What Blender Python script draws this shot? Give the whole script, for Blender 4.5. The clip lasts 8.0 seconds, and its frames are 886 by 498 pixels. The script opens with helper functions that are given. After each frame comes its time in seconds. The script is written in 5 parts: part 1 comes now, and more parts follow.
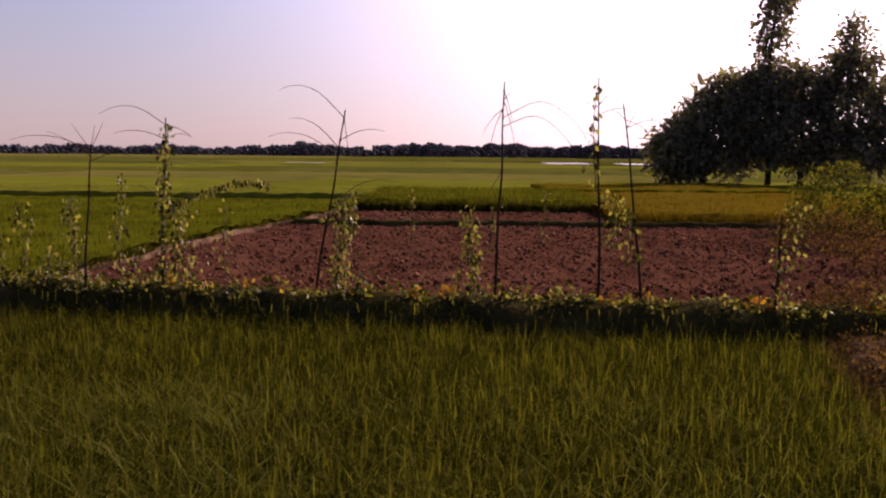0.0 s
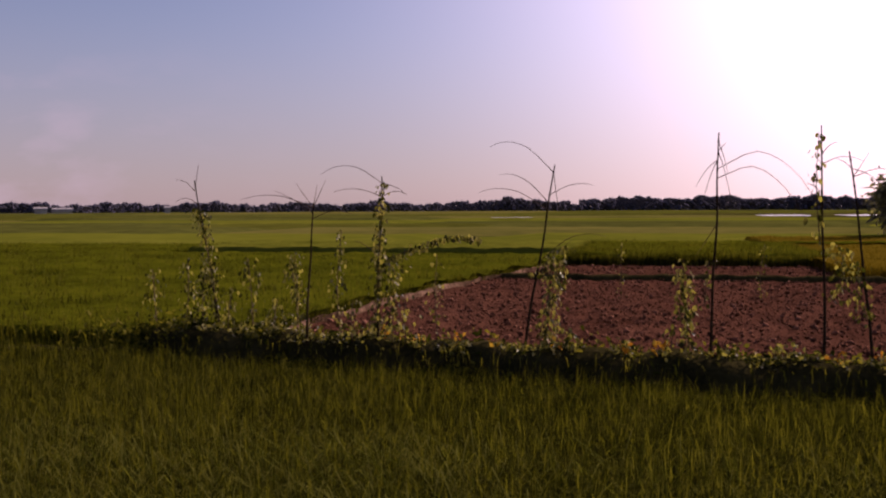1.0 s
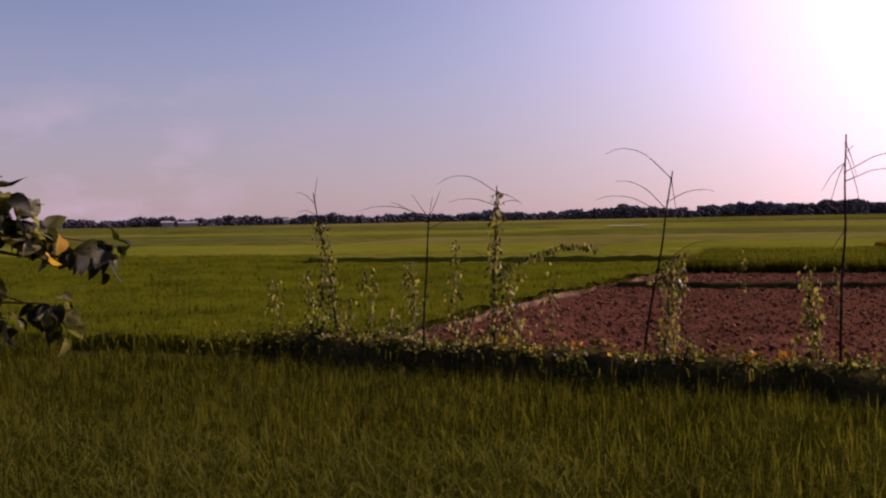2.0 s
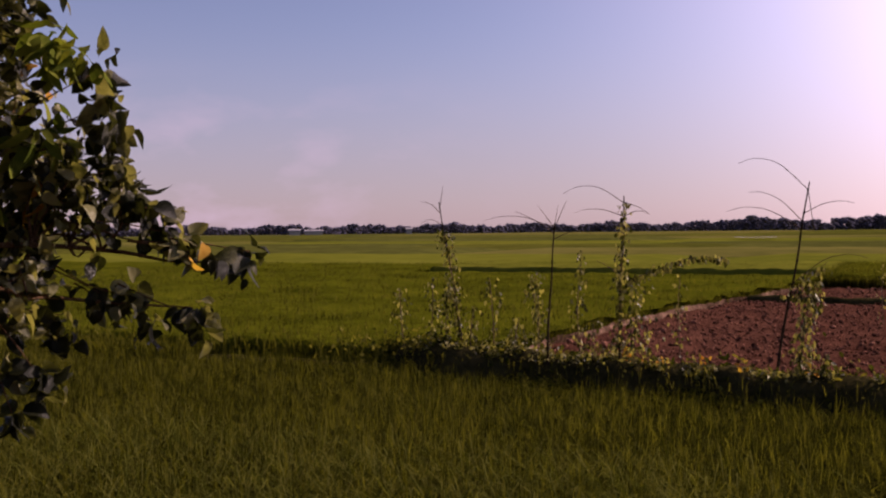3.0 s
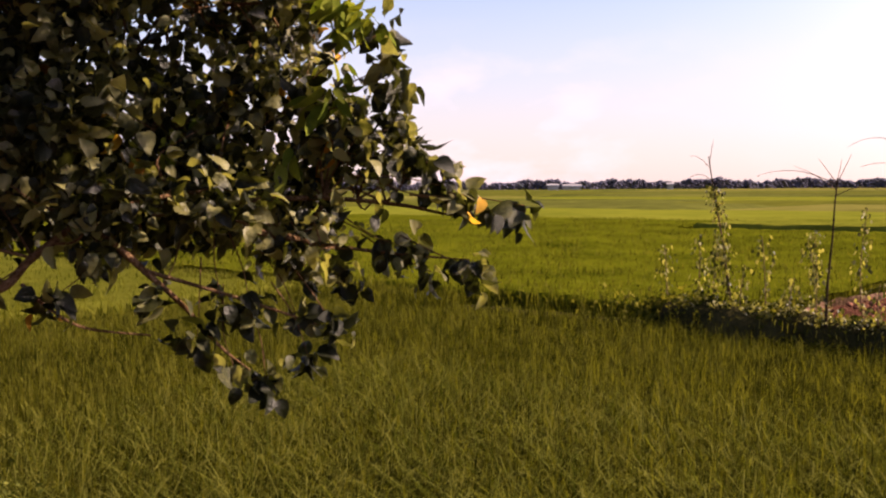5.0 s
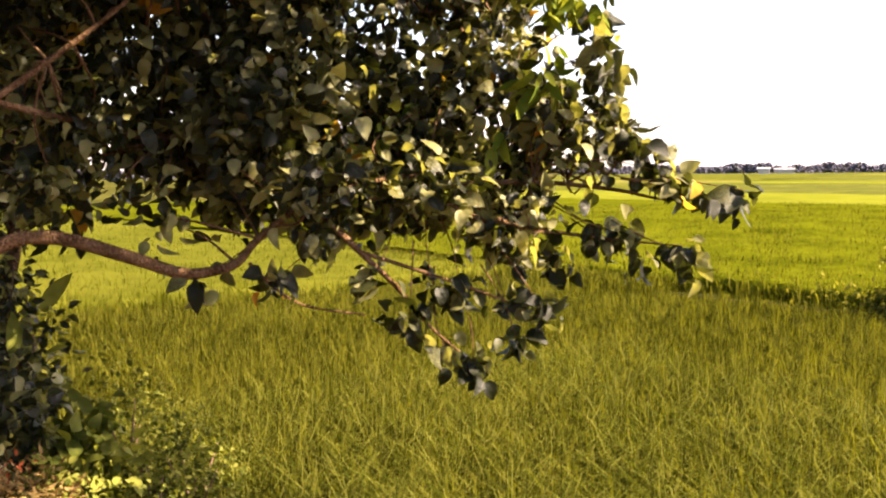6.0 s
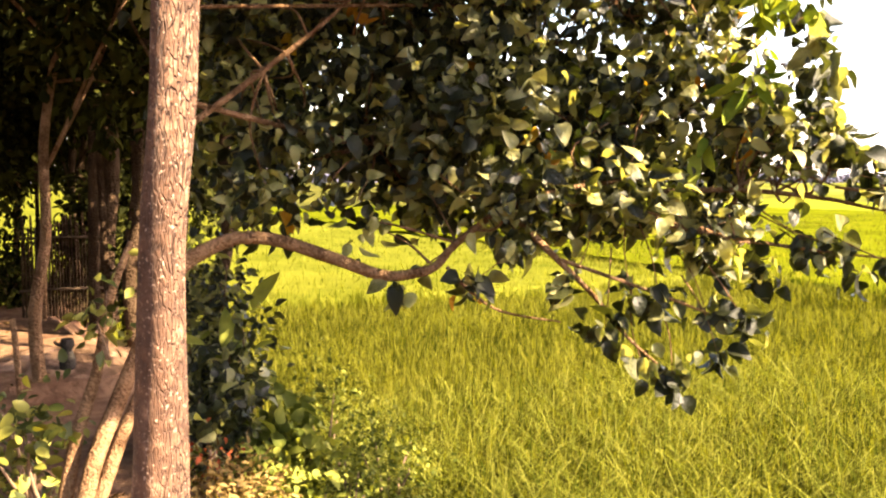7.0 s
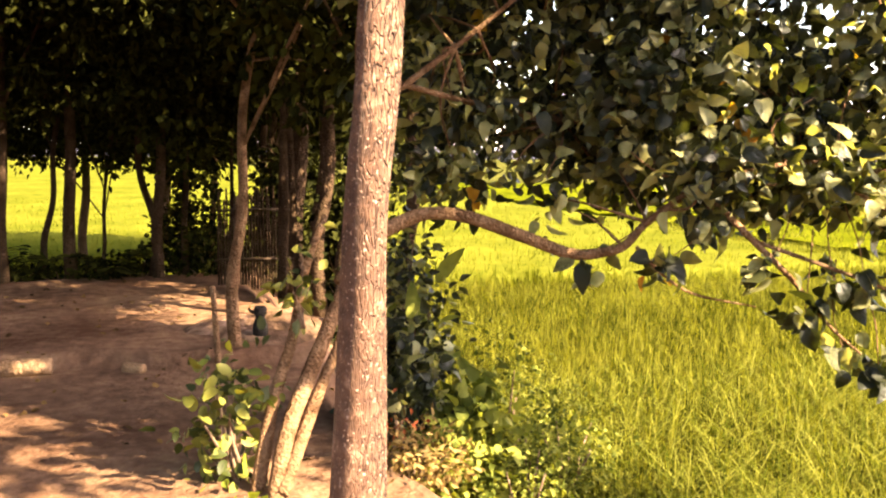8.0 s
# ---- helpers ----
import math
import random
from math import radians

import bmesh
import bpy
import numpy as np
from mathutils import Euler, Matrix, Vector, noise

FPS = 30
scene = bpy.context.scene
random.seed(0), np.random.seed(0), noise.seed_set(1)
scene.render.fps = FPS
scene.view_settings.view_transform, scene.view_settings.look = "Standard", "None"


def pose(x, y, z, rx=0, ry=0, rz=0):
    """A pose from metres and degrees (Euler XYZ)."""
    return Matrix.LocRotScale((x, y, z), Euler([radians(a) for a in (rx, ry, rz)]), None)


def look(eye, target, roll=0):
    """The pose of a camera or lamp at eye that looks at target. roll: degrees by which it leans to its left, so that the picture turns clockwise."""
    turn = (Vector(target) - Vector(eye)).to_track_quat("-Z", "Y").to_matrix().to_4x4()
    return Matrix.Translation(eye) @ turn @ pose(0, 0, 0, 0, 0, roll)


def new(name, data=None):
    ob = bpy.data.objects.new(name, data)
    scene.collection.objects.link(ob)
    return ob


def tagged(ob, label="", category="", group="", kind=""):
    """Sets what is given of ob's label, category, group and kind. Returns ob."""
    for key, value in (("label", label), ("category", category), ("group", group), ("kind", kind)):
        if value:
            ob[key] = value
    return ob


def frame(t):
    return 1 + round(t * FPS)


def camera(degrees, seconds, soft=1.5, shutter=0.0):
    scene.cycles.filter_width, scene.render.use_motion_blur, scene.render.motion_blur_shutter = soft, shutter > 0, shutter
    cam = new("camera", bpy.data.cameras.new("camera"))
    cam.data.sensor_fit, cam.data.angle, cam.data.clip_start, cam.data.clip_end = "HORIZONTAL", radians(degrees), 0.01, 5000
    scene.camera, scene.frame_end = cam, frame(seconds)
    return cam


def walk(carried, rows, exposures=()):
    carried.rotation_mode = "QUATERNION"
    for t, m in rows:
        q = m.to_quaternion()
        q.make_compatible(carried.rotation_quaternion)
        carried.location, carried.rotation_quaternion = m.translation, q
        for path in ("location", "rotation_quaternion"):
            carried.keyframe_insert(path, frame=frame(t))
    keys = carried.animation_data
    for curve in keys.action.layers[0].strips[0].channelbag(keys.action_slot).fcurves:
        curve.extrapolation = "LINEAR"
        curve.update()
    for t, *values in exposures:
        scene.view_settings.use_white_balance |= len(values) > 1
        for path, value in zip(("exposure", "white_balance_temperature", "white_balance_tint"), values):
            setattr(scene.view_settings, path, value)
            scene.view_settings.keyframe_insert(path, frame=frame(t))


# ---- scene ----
# The camera stands on the yard's edge, held 0.27 m ahead of the turning body.
cam = camera(48.46, 8.0, soft=2.2)
EYE, REACH = 1.55, 0.274
# seconds, yaw to the left, pitch up, roll (degrees), sway of the eye in x and y (metres)
TURN = [
    (0, 0.00, -5.51, 0.53, -0.007, 0.000),
    (0.5, 6.82, -3.39, -0.07, 0.015, 0.006),
    (1, 12.00, -2.37, -0.28, 0.016, 0.002),
    (1.2, 14.02, -2.36, -0.72, 0.018, -0.000),
    (2.3, 20.62, -1.52, -1.12, 0.032, -0.008),
    (2.5, 22.42, -1.47, -1.22, 0.029, -0.011),
    (3, 25.64, -1.08, -0.58, 0.020, -0.011),
    (3.5, 29.19, -1.69, -0.55, 0.007, -0.014),
    (4, 31.87, -2.97, -0.76, -0.007, -0.004),
    (4.5, 35.54, -3.06, -0.44, 0.005, -0.019),
    (4.7, 37.64, -3.32, -0.26, 0.003, -0.015),
    (5.8, 49.27, -4.05, -0.80, 0.006, 0.004),
    (6, 52.22, -4.42, -0.46, -0.006, 0.012),
    (6.5, 58.23, -4.34, -0.44, -0.030, 0.026),
    (7, 63.09, -4.03, 0.04, -0.022, 0.026),
    (7.5, 68.77, -4.53, 0.20, -0.033, 0.015),
    (8, 73.06, -5.42, 0.47, -0.058, 0.007)]


def held(yaw, pitch, roll, dx, dy):
    a = radians(yaw)
    return pose(-REACH * math.sin(a) + dx, REACH * math.cos(a) + dy, EYE, 90 + pitch, 0, yaw) @ pose(0, 0, 0, 0, 0, roll)


walk(cam, [(t, held(*turn)) for t, *turn in TURN],
     exposures=[(0.0, 0.44, 6650, 38), (1.0, 0.13, 6550, 39), (2.5, 0.24, 6450, 43), (3.5, 0.50, 6600, 40), (4.0, 0.86, 6800, 37), (4.5, 1.06, 6850, 34),
                (5.8, 2.5, 7300, 18), (6.5, 3.38, 7500, 11), (8.0, 3.82, 7650, 11)])

# ---- sky and sun ----
SUN_AZ, SUN_EL = 45.0, 33.0          # to the right of +y, above the horizon
a, e = radians(SUN_AZ), radians(SUN_EL)
SUN_WAY = Vector((math.sin(a) * math.cos(e), math.cos(a) * math.cos(e), math.sin(e)))

world = bpy.data.worlds.new("sky")
scene.world = world
world.use_nodes = True
wn, wl = world.node_tree.nodes, world.node_tree.links
wn.clear()
w_out = wn.new("ShaderNodeOutputWorld")
w_bg = wn.new("ShaderNodeBackground")
w_sky = wn.new("ShaderNodeTexSky")
w_sky.sky_type, w_sky.sun_disc = "NISHITA", False
w_sky.sun_elevation, w_sky.sun_rotation = radians(SUN_EL), radians(SUN_AZ)
w_sky.air_density, w_sky.dust_density, w_sky.ozone_density = 1.0, 0.3, 3.0
w_bg.inputs["Strength"].default_value = 0.082
# hazy glow round the low sun
w_co = wn.new("ShaderNodeTexCoord")
w_dot = wn.new("ShaderNodeVectorMath")
w_dot.operation = "DOT_PRODUCT"
w_dot.inputs[1].default_value = (0.457, 0.791, 0.407)     # the haze glows below the sun
w_pow = wn.new("ShaderNodeMath")
w_pow.operation = "POWER"
w_max = wn.new("ShaderNodeMath")
w_max.operation = "MAXIMUM"
w_max.inputs[1].default_value = 0.0
w_pow.inputs[1].default_value = 10.0
w_glow = wn.new("ShaderNodeMix")
w_glow.data_type, w_glow.blend_type = "RGBA", "ADD"
w_glow.inputs[0].default_value = 1.0
w_tint = wn.new("ShaderNodeMix")
w_tint.data_type = "RGBA"
w_tint.inputs[6].default_value = (0, 0, 0, 1)
w_tint.inputs[7].default_value = (32.0, 25.5, 26.0, 1)
wl.new(w_co.outputs["Generated"], w_dot.inputs[0])
wl.new(w_dot.outputs["Value"], w_max.inputs[0])
wl.new(w_max.outputs[0], w_pow.inputs[0])
wl.new(w_pow.outputs[0], w_tint.inputs[0])
w_haze = wn.new("ShaderNodeMix")
w_haze.data_type, w_haze.blend_type = "RGBA", "MULTIPLY"
w_haze.inputs[0].default_value = 1.0
w_haze.inputs[7].default_value = (1.13, 0.96, 0.895, 1)
wl.new(w_sky.outputs[0], w_haze.inputs[6])
w_sep = wn.new("ShaderNodeSeparateXYZ")
wl.new(w_co.outputs["Generated"], w_sep.inputs[0])
w_near = wn.new("ShaderNodeMapRange")
w_near.interpolation_type = "SMOOTHSTEP"
w_near.inputs["From Min"].default_value, w_near.inputs["From Max"].default_value = 0.0, 0.22
w_near.inputs["To Min"].default_value, w_near.inputs["To Max"].default_value = 0.62, 0.0
wl.new(w_sep.outputs["Z"], w_near.inputs["Value"])
w_pink = wn.new("ShaderNodeMix")
w_pink.data_type = "RGBA"
w_pink.inputs[7].default_value = (3.3, 2.95, 3.45, 1)
wl.new(w_near.outputs[0], w_pink.inputs[0])
wl.new(w_haze.outputs[2], w_pink.inputs[6])
wl.new(w_pink.outputs[2], w_glow.inputs[6])
wl.new(w_tint.outputs[2], w_glow.inputs[7])
# a few faint low clouds in the north-west
w_map = wn.new("ShaderNodeMapping")
w_map.inputs["Scale"].default_value = (7, 7, 16)
w_map.inputs["Location"].default_value = (0.35, 0.2, 0.0)
w_noise = wn.new("ShaderNodeTexNoise")
w_noise.inputs["Scale"].default_value, w_noise.inputs["Detail"].default_value = 1.6, 6
w_cl = wn.new("ShaderNodeMapRange")
w_cl.inputs["From Min"].default_value, w_cl.inputs["From Max"].default_value = 0.50, 0.72
w_low, w_west = wn.new("ShaderNodeMapRange"), wn.new("ShaderNodeMapRange")
w_low.inputs["From Min"].default_value, w_low.inputs["From Max"].default_value = 0.17, 0.05
w_west.inputs["From Min"].default_value, w_west.inputs["From Max"].default_value = -0.35, -0.6
w_m1, w_m2, w_m3 = (wn.new("ShaderNodeMath") for _ in range(3))
for node in (w_m1, w_m2, w_m3):
    node.operation = "MULTIPLY"
w_m3.inputs[1].default_value = 0.55
w_add = wn.new("ShaderNodeMix")
w_add.data_type = "RGBA"
w_add.inputs[7].default_value = (6.2, 5.3, 6.0, 1)
wl.new(w_co.outputs["Generated"], w_map.inputs["Vector"])
wl.new(w_map.outputs[0], w_noise.inputs["Vector"])
wl.new(w_noise.outputs[0], w_cl.inputs["Value"])
wl.new(w_sep.outputs["Z"], w_low.inputs["Value"])
wl.new(w_sep.outputs["X"], w_west.inputs["Value"])
wl.new(w_low.outputs[0], w_m1.inputs[0])
wl.new(w_west.outputs[0], w_m1.inputs[1])
wl.new(w_m1.outputs[0], w_m2.inputs[0])
wl.new(w_cl.outputs[0], w_m2.inputs[1])
wl.new(w_m2.outputs[0], w_m3.inputs[0])
wl.new(w_m3.outputs[0], w_add.inputs[0])
wl.new(w_glow.outputs[2], w_add.inputs[6])
wl.new(w_add.outputs[2], w_bg.inputs["Color"])
wl.new(w_bg.outputs[0], w_out.inputs["Surface"])

sun = new("sun", bpy.data.lights.new("sun", "SUN"))
sun.data.energy, sun.data.angle, sun.data.color = 5.0, radians(0.6), (1.0, 0.86, 0.66)
sun.matrix_world = look(SUN_WAY * 50, (0, 0, 0))


# ---- materials ----
def material(name, dark, light, scale=5.0, rough=0.8, bump=0.0, bump_scale=20.0, leafy=0.0, vary=0.0, gloss=0.0, detail=6.0, third=None):
    """Two base colours mixed by noise at two scales; leafy: share of light let through; vary: change from piece to piece."""
    m = bpy.data.materials.new(name)
    m.use_nodes = True
    n, l = m.node_tree.nodes, m.node_tree.links
    b = n["Principled BSDF"]
    b.inputs["Roughness"].default_value = rough
    b.inputs["Specular IOR Level"].default_value = gloss
    co = n.new("ShaderNodeTexCoord")
    big, small = n.new("ShaderNodeTexNoise"), n.new("ShaderNodeTexNoise")
    big.inputs["Scale"].default_value, small.inputs["Scale"].default_value = scale, scale * 9
    big.inputs["Detail"].default_value = small.inputs["Detail"].default_value = detail
    l.new(co.outputs["Object"], big.inputs["Vector"])
    l.new(co.outputs["Object"], small.inputs["Vector"])
    mean = n.new("ShaderNodeMix")
    mean.inputs[0].default_value = 0.4
    l.new(big.outputs[0], mean.inputs[2])
    l.new(small.outputs[0], mean.inputs[3])
    ramp = n.new("ShaderNodeValToRGB")
    ramp.color_ramp.elements[0].position, ramp.color_ramp.elements[1].position = 0.36, 0.64
    ramp.color_ramp.elements[0].color = (*dark, 1)
    ramp.color_ramp.elements[1].color = (*light, 1)
    if third:
        el = ramp.color_ramp.elements.new(0.5)
        el.color = (*third, 1)
    l.new(mean.outputs[0], ramp.inputs[0])
    colour = ramp.outputs[0]
    if vary:
        geo, add = n.new("ShaderNodeNewGeometry"), n.new("ShaderNodeMath")
        info, both = n.new("ShaderNodeObjectInfo"), n.new("ShaderNodeMath")
        both.operation = "ADD"
        l.new(geo.outputs["Random Per Island"], both.inputs[0])
        l.new(info.outputs["Random"], both.inputs[1])
        frac = n.new("ShaderNodeMath")
        frac.operation = "FRACT"
        l.new(both.outputs[0], frac.inputs[0])
        add.operation = "MULTIPLY_ADD"
        add.inputs[1].default_value, add.inputs[2].default_value = vary, -vary / 2
        l.new(frac.outputs[0], add.inputs[0])
        add2 = n.new("ShaderNodeMath")
        add2.operation = "ADD"
        l.new(mean.outputs[0], add2.inputs[0])
        l.new(add.outputs[0], add2.inputs[1])
        l.new(add2.outputs[0], ramp.inputs[0])
    l.new(colour, b.inputs["Base Color"])
    if bump:
        bn, bp = n.new("ShaderNodeTexNoise"), n.new("ShaderNodeBump")
        bn.inputs["Scale"].default_value, bn.inputs["Detail"].default_value = bump_scale, 8
        bp.inputs["Strength"].default_value, bp.inputs["Distance"].default_value = bump, 0.05
        l.new(co.outputs["Object"], bn.inputs["Vector"])
        l.new(bn.outputs[0], bp.inputs["Height"])
        l.new(bp.outputs[0], b.inputs["Normal"])
    if leafy:
        tr, mix = n.new("ShaderNodeBsdfTranslucent"), n.new("ShaderNodeMixShader")
        warm = n.new("ShaderNodeMix")
        warm.data_type, warm.blend_type = "RGBA", "MULTIPLY"
        warm.inputs[0].default_value = 1.0
        warm.inputs[7].default_value = (1.4, 1.38, 0.55, 1)
        l.new(colour, warm.inputs[6])
        l.new(warm.outputs[2], tr.inputs["Color"])
        mix.inputs[0].default_value = leafy
        l.new(b.outputs[0], mix.inputs[1])
        l.new(tr.outputs[0], mix.inputs[2])
        l.new(mix.outputs[0], n["Material Output"].inputs["Surface"])
    return m


M_RICE = material("rice_leaf", (0.021, 0.024, 0.003), (0.109, 0.106, 0.016), 0.35, 0.65, leafy=0.42, vary=0.8, gloss=0.0)
# brighter, yellower rice copy: full sunlight on the west plot put into colour
M_RICE_SUN = material("sunlit_rice_leaf", (0.060, 0.068, 0.007), (0.112, 0.114, 0.015), 0.3, 0.55, leafy=0.4, vary=0.3)
M_RICE_SHEET = material("rice_canopy", (0.038, 0.046, 0.0025), (0.086, 0.094, 0.005), 0.35, 0.9, bump=0.8, bump_scale=14, leafy=0.2)
M_RICE_PALE = material("pale_rice_leaf", (0.040, 0.048, 0.006), (0.140, 0.142, 0.028), 0.8, 0.65, leafy=0.4, vary=0.8, gloss=0.0)
# darkened rice green, the shade between the blades painted in
M_RICE_SHADE = material("rice_gap_shade", (0.016, 0.020, 0.002), (0.045, 0.052, 0.005), 0.9, 0.9, bump=0.8, bump_scale=14, leafy=0.1)
M_FAR_RICE = material("far_rice", (0.036, 0.042, 0.007), (0.090, 0.090, 0.013), 0.03, 0.85, bump=0.8, bump_scale=6, third=(0.062, 0.066, 0.010))
M_PLOT_EDGE = material("far_tall_rice", (0.070, 0.080, 0.008), (0.130, 0.134, 0.015), 0.3, 0.85, bump=0.8, bump_scale=8, leafy=0.15)
M_YELLOW = material("ripening_crop", (0.0615, 0.041, 0.00328), (0.123, 0.0861, 0.00738), 0.4, 0.7, leafy=0.3, vary=0.4)
M_GROUND = material("field_ground", (0.025, 0.026, 0.007), (0.065, 0.062, 0.014), 0.05, 0.95, bump=0.7, bump_scale=3)
M_MUD = material("field_mud", (0.03, 0.026, 0.012), (0.07, 0.055, 0.025), 1.2, 0.85, bump=0.6, bump_scale=9)
M_PLOUGH = material("ploughed_soil", (0.040, 0.0155, 0.0095), (0.098, 0.042, 0.026), 1.4, 0.98, bump=0.7, bump_scale=30)
M_CLOD = material("soil_clod", (0.065, 0.028, 0.0175), (0.195, 0.090, 0.058), 3.0, 0.98, bump=0.6, bump_scale=30, vary=0.5)
M_PALE = material("dry_pale_earth", (0.028, 0.017, 0.010), (0.21, 0.131, 0.089), 1.3, 0.95, bump=0.8, bump_scale=12, third=(0.078, 0.046, 0.029))
M_YARD = material("trodden_earth", (0.056, 0.028, 0.017), (0.155, 0.092, 0.054), 0.9, 0.95, bump=0.6, bump_scale=18, third=(0.098, 0.055, 0.033))
M_BANK = material("dry_bank_earth", (0.022, 0.014, 0.008), (0.085, 0.052, 0.030), 3.0, 0.95, bump=1.0, bump_scale=14)
M_BUND = material("weedy_earth", (0.018, 0.017, 0.006), (0.050, 0.042, 0.015), 2.5, 0.95, bump=1.0, bump_scale=10)
M_WEED = material("weed_leaf", (0.030, 0.038, 0.006), (0.155, 0.142, 0.027), 1.6, 0.6, leafy=0.38, vary=0.8)
M_BEAN = material("bean_leaf", (0.028, 0.032, 0.006), (0.24, 0.222, 0.080), 2.0, 0.4, leafy=0.45, vary=0.9, gloss=0.2)
# two copies of one leaf; sun and shade are put into their colours
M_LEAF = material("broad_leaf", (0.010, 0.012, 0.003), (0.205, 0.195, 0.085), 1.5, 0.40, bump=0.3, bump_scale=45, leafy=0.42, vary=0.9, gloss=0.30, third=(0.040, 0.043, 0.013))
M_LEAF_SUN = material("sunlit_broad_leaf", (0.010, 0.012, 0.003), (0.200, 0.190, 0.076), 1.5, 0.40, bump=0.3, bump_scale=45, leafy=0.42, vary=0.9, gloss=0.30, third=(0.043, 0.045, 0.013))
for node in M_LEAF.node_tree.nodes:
    if node.type == "VALTORGB":          # mostly dark leaves, a few pale ones: the shaded copy
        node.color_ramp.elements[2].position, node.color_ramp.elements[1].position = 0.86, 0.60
M_LEAF_YOUNG = material("young_leaf", (0.075, 0.105, 0.014), (0.17, 0.19, 0.03), 3.0, 0.45, leafy=0.4, vary=0.5)
# yellowing leaves on the tree; on the bund the colour of sunlit tips
M_DRY_LIT_LEAF = material("dry_and_lit_leaf", (0.30, 0.13, 0.02), (0.45, 0.28, 0.05), 3.0, 0.6, leafy=0.4, vary=0.5)
M_DRYBRUSH = material("dry_brush_leaf", (0.045, 0.026, 0.012), (0.135, 0.080, 0.034), 1.5, 0.8, leafy=0.3, vary=0.7)
M_LEAF_RED = material("red_leaf", (0.13, 0.022, 0.010), (0.27, 0.07, 0.03), 3.0, 0.5, leafy=0.3, vary=0.5)
# near-black leaf colour: the shade under the yard trees is put into it
M_SHADED_LEAF = material("shaded_yard_leaf", (0.008, 0.009, 0.003), (0.026, 0.027, 0.006), 1.5, 0.6, leafy=0.09, vary=0.7)
M_STRAW = material("dry_straw_leaf", (0.060, 0.036, 0.012), (0.17, 0.115, 0.045), 2.5, 0.8, leafy=0.25, vary=0.8)
M_HERB = material("sunlit_herb_leaf", (0.040, 0.049, 0.008), (0.145, 0.150, 0.030), 1.8, 0.6, leafy=0.35, vary=0.8, gloss=0.03)
M_BUSH = material("shrub_leaf", (0.024, 0.030, 0.006), (0.115, 0.112, 0.022), 1.5, 0.5, leafy=0.3, vary=0.8, gloss=0.12)
# leaves greyed and lightened, glare and haze put into their colour
M_FAR_TREE_HAZE = material("hazed_tree_leaf", (0.085, 0.080, 0.082), (0.20, 0.185, 0.165), 0.4, 0.8, leafy=0.55, vary=0.6)
# bluish grey: the distance haze is mixed into the colour of the woods
M_WOODS_HAZE = material("far_woods", (0.110, 0.108, 0.160), (0.130, 0.128, 0.188), 0.05, 1.0, vary=0.1, leafy=0.5)
M_BRANCH = material("branch_bark", (0.055, 0.028, 0.014), (0.19, 0.112, 0.062), 9.0, 0.85, bump=0.8, bump_scale=60)
M_DARKBARK = material("dark_bark", (0.020, 0.012, 0.007), (0.055, 0.035, 0.022), 7.0, 0.9, bump=0.9, bump_scale=45)
M_BAMBOO = material("weathered_bamboo", (0.022, 0.015, 0.010), (0.060, 0.042, 0.027), 6.0, 0.7, bump=0.4, bump_scale=70)
M_TWIG = material("dry_twig", (0.07, 0.045, 0.03), (0.15, 0.10, 0.065), 8.0, 0.8)
M_LOG = material("cut_wood", (0.12, 0.066, 0.034), (0.26, 0.165, 0.095), 8.0, 0.8, bump=0.6, bump_scale=40)
M_SOOT = material("blackened_clay", (0.010, 0.009, 0.008), (0.03, 0.026, 0.022), 12.0, 0.6, bump=0.4, bump_scale=60)
M_WHITEWALL = material("whitewash", (0.30, 0.28, 0.27), (0.42, 0.40, 0.38), 0.5, 0.9)
M_TIN = material("tin_roof", (0.22, 0.21, 0.22), (0.36, 0.34, 0.34), 0.6, 0.5)


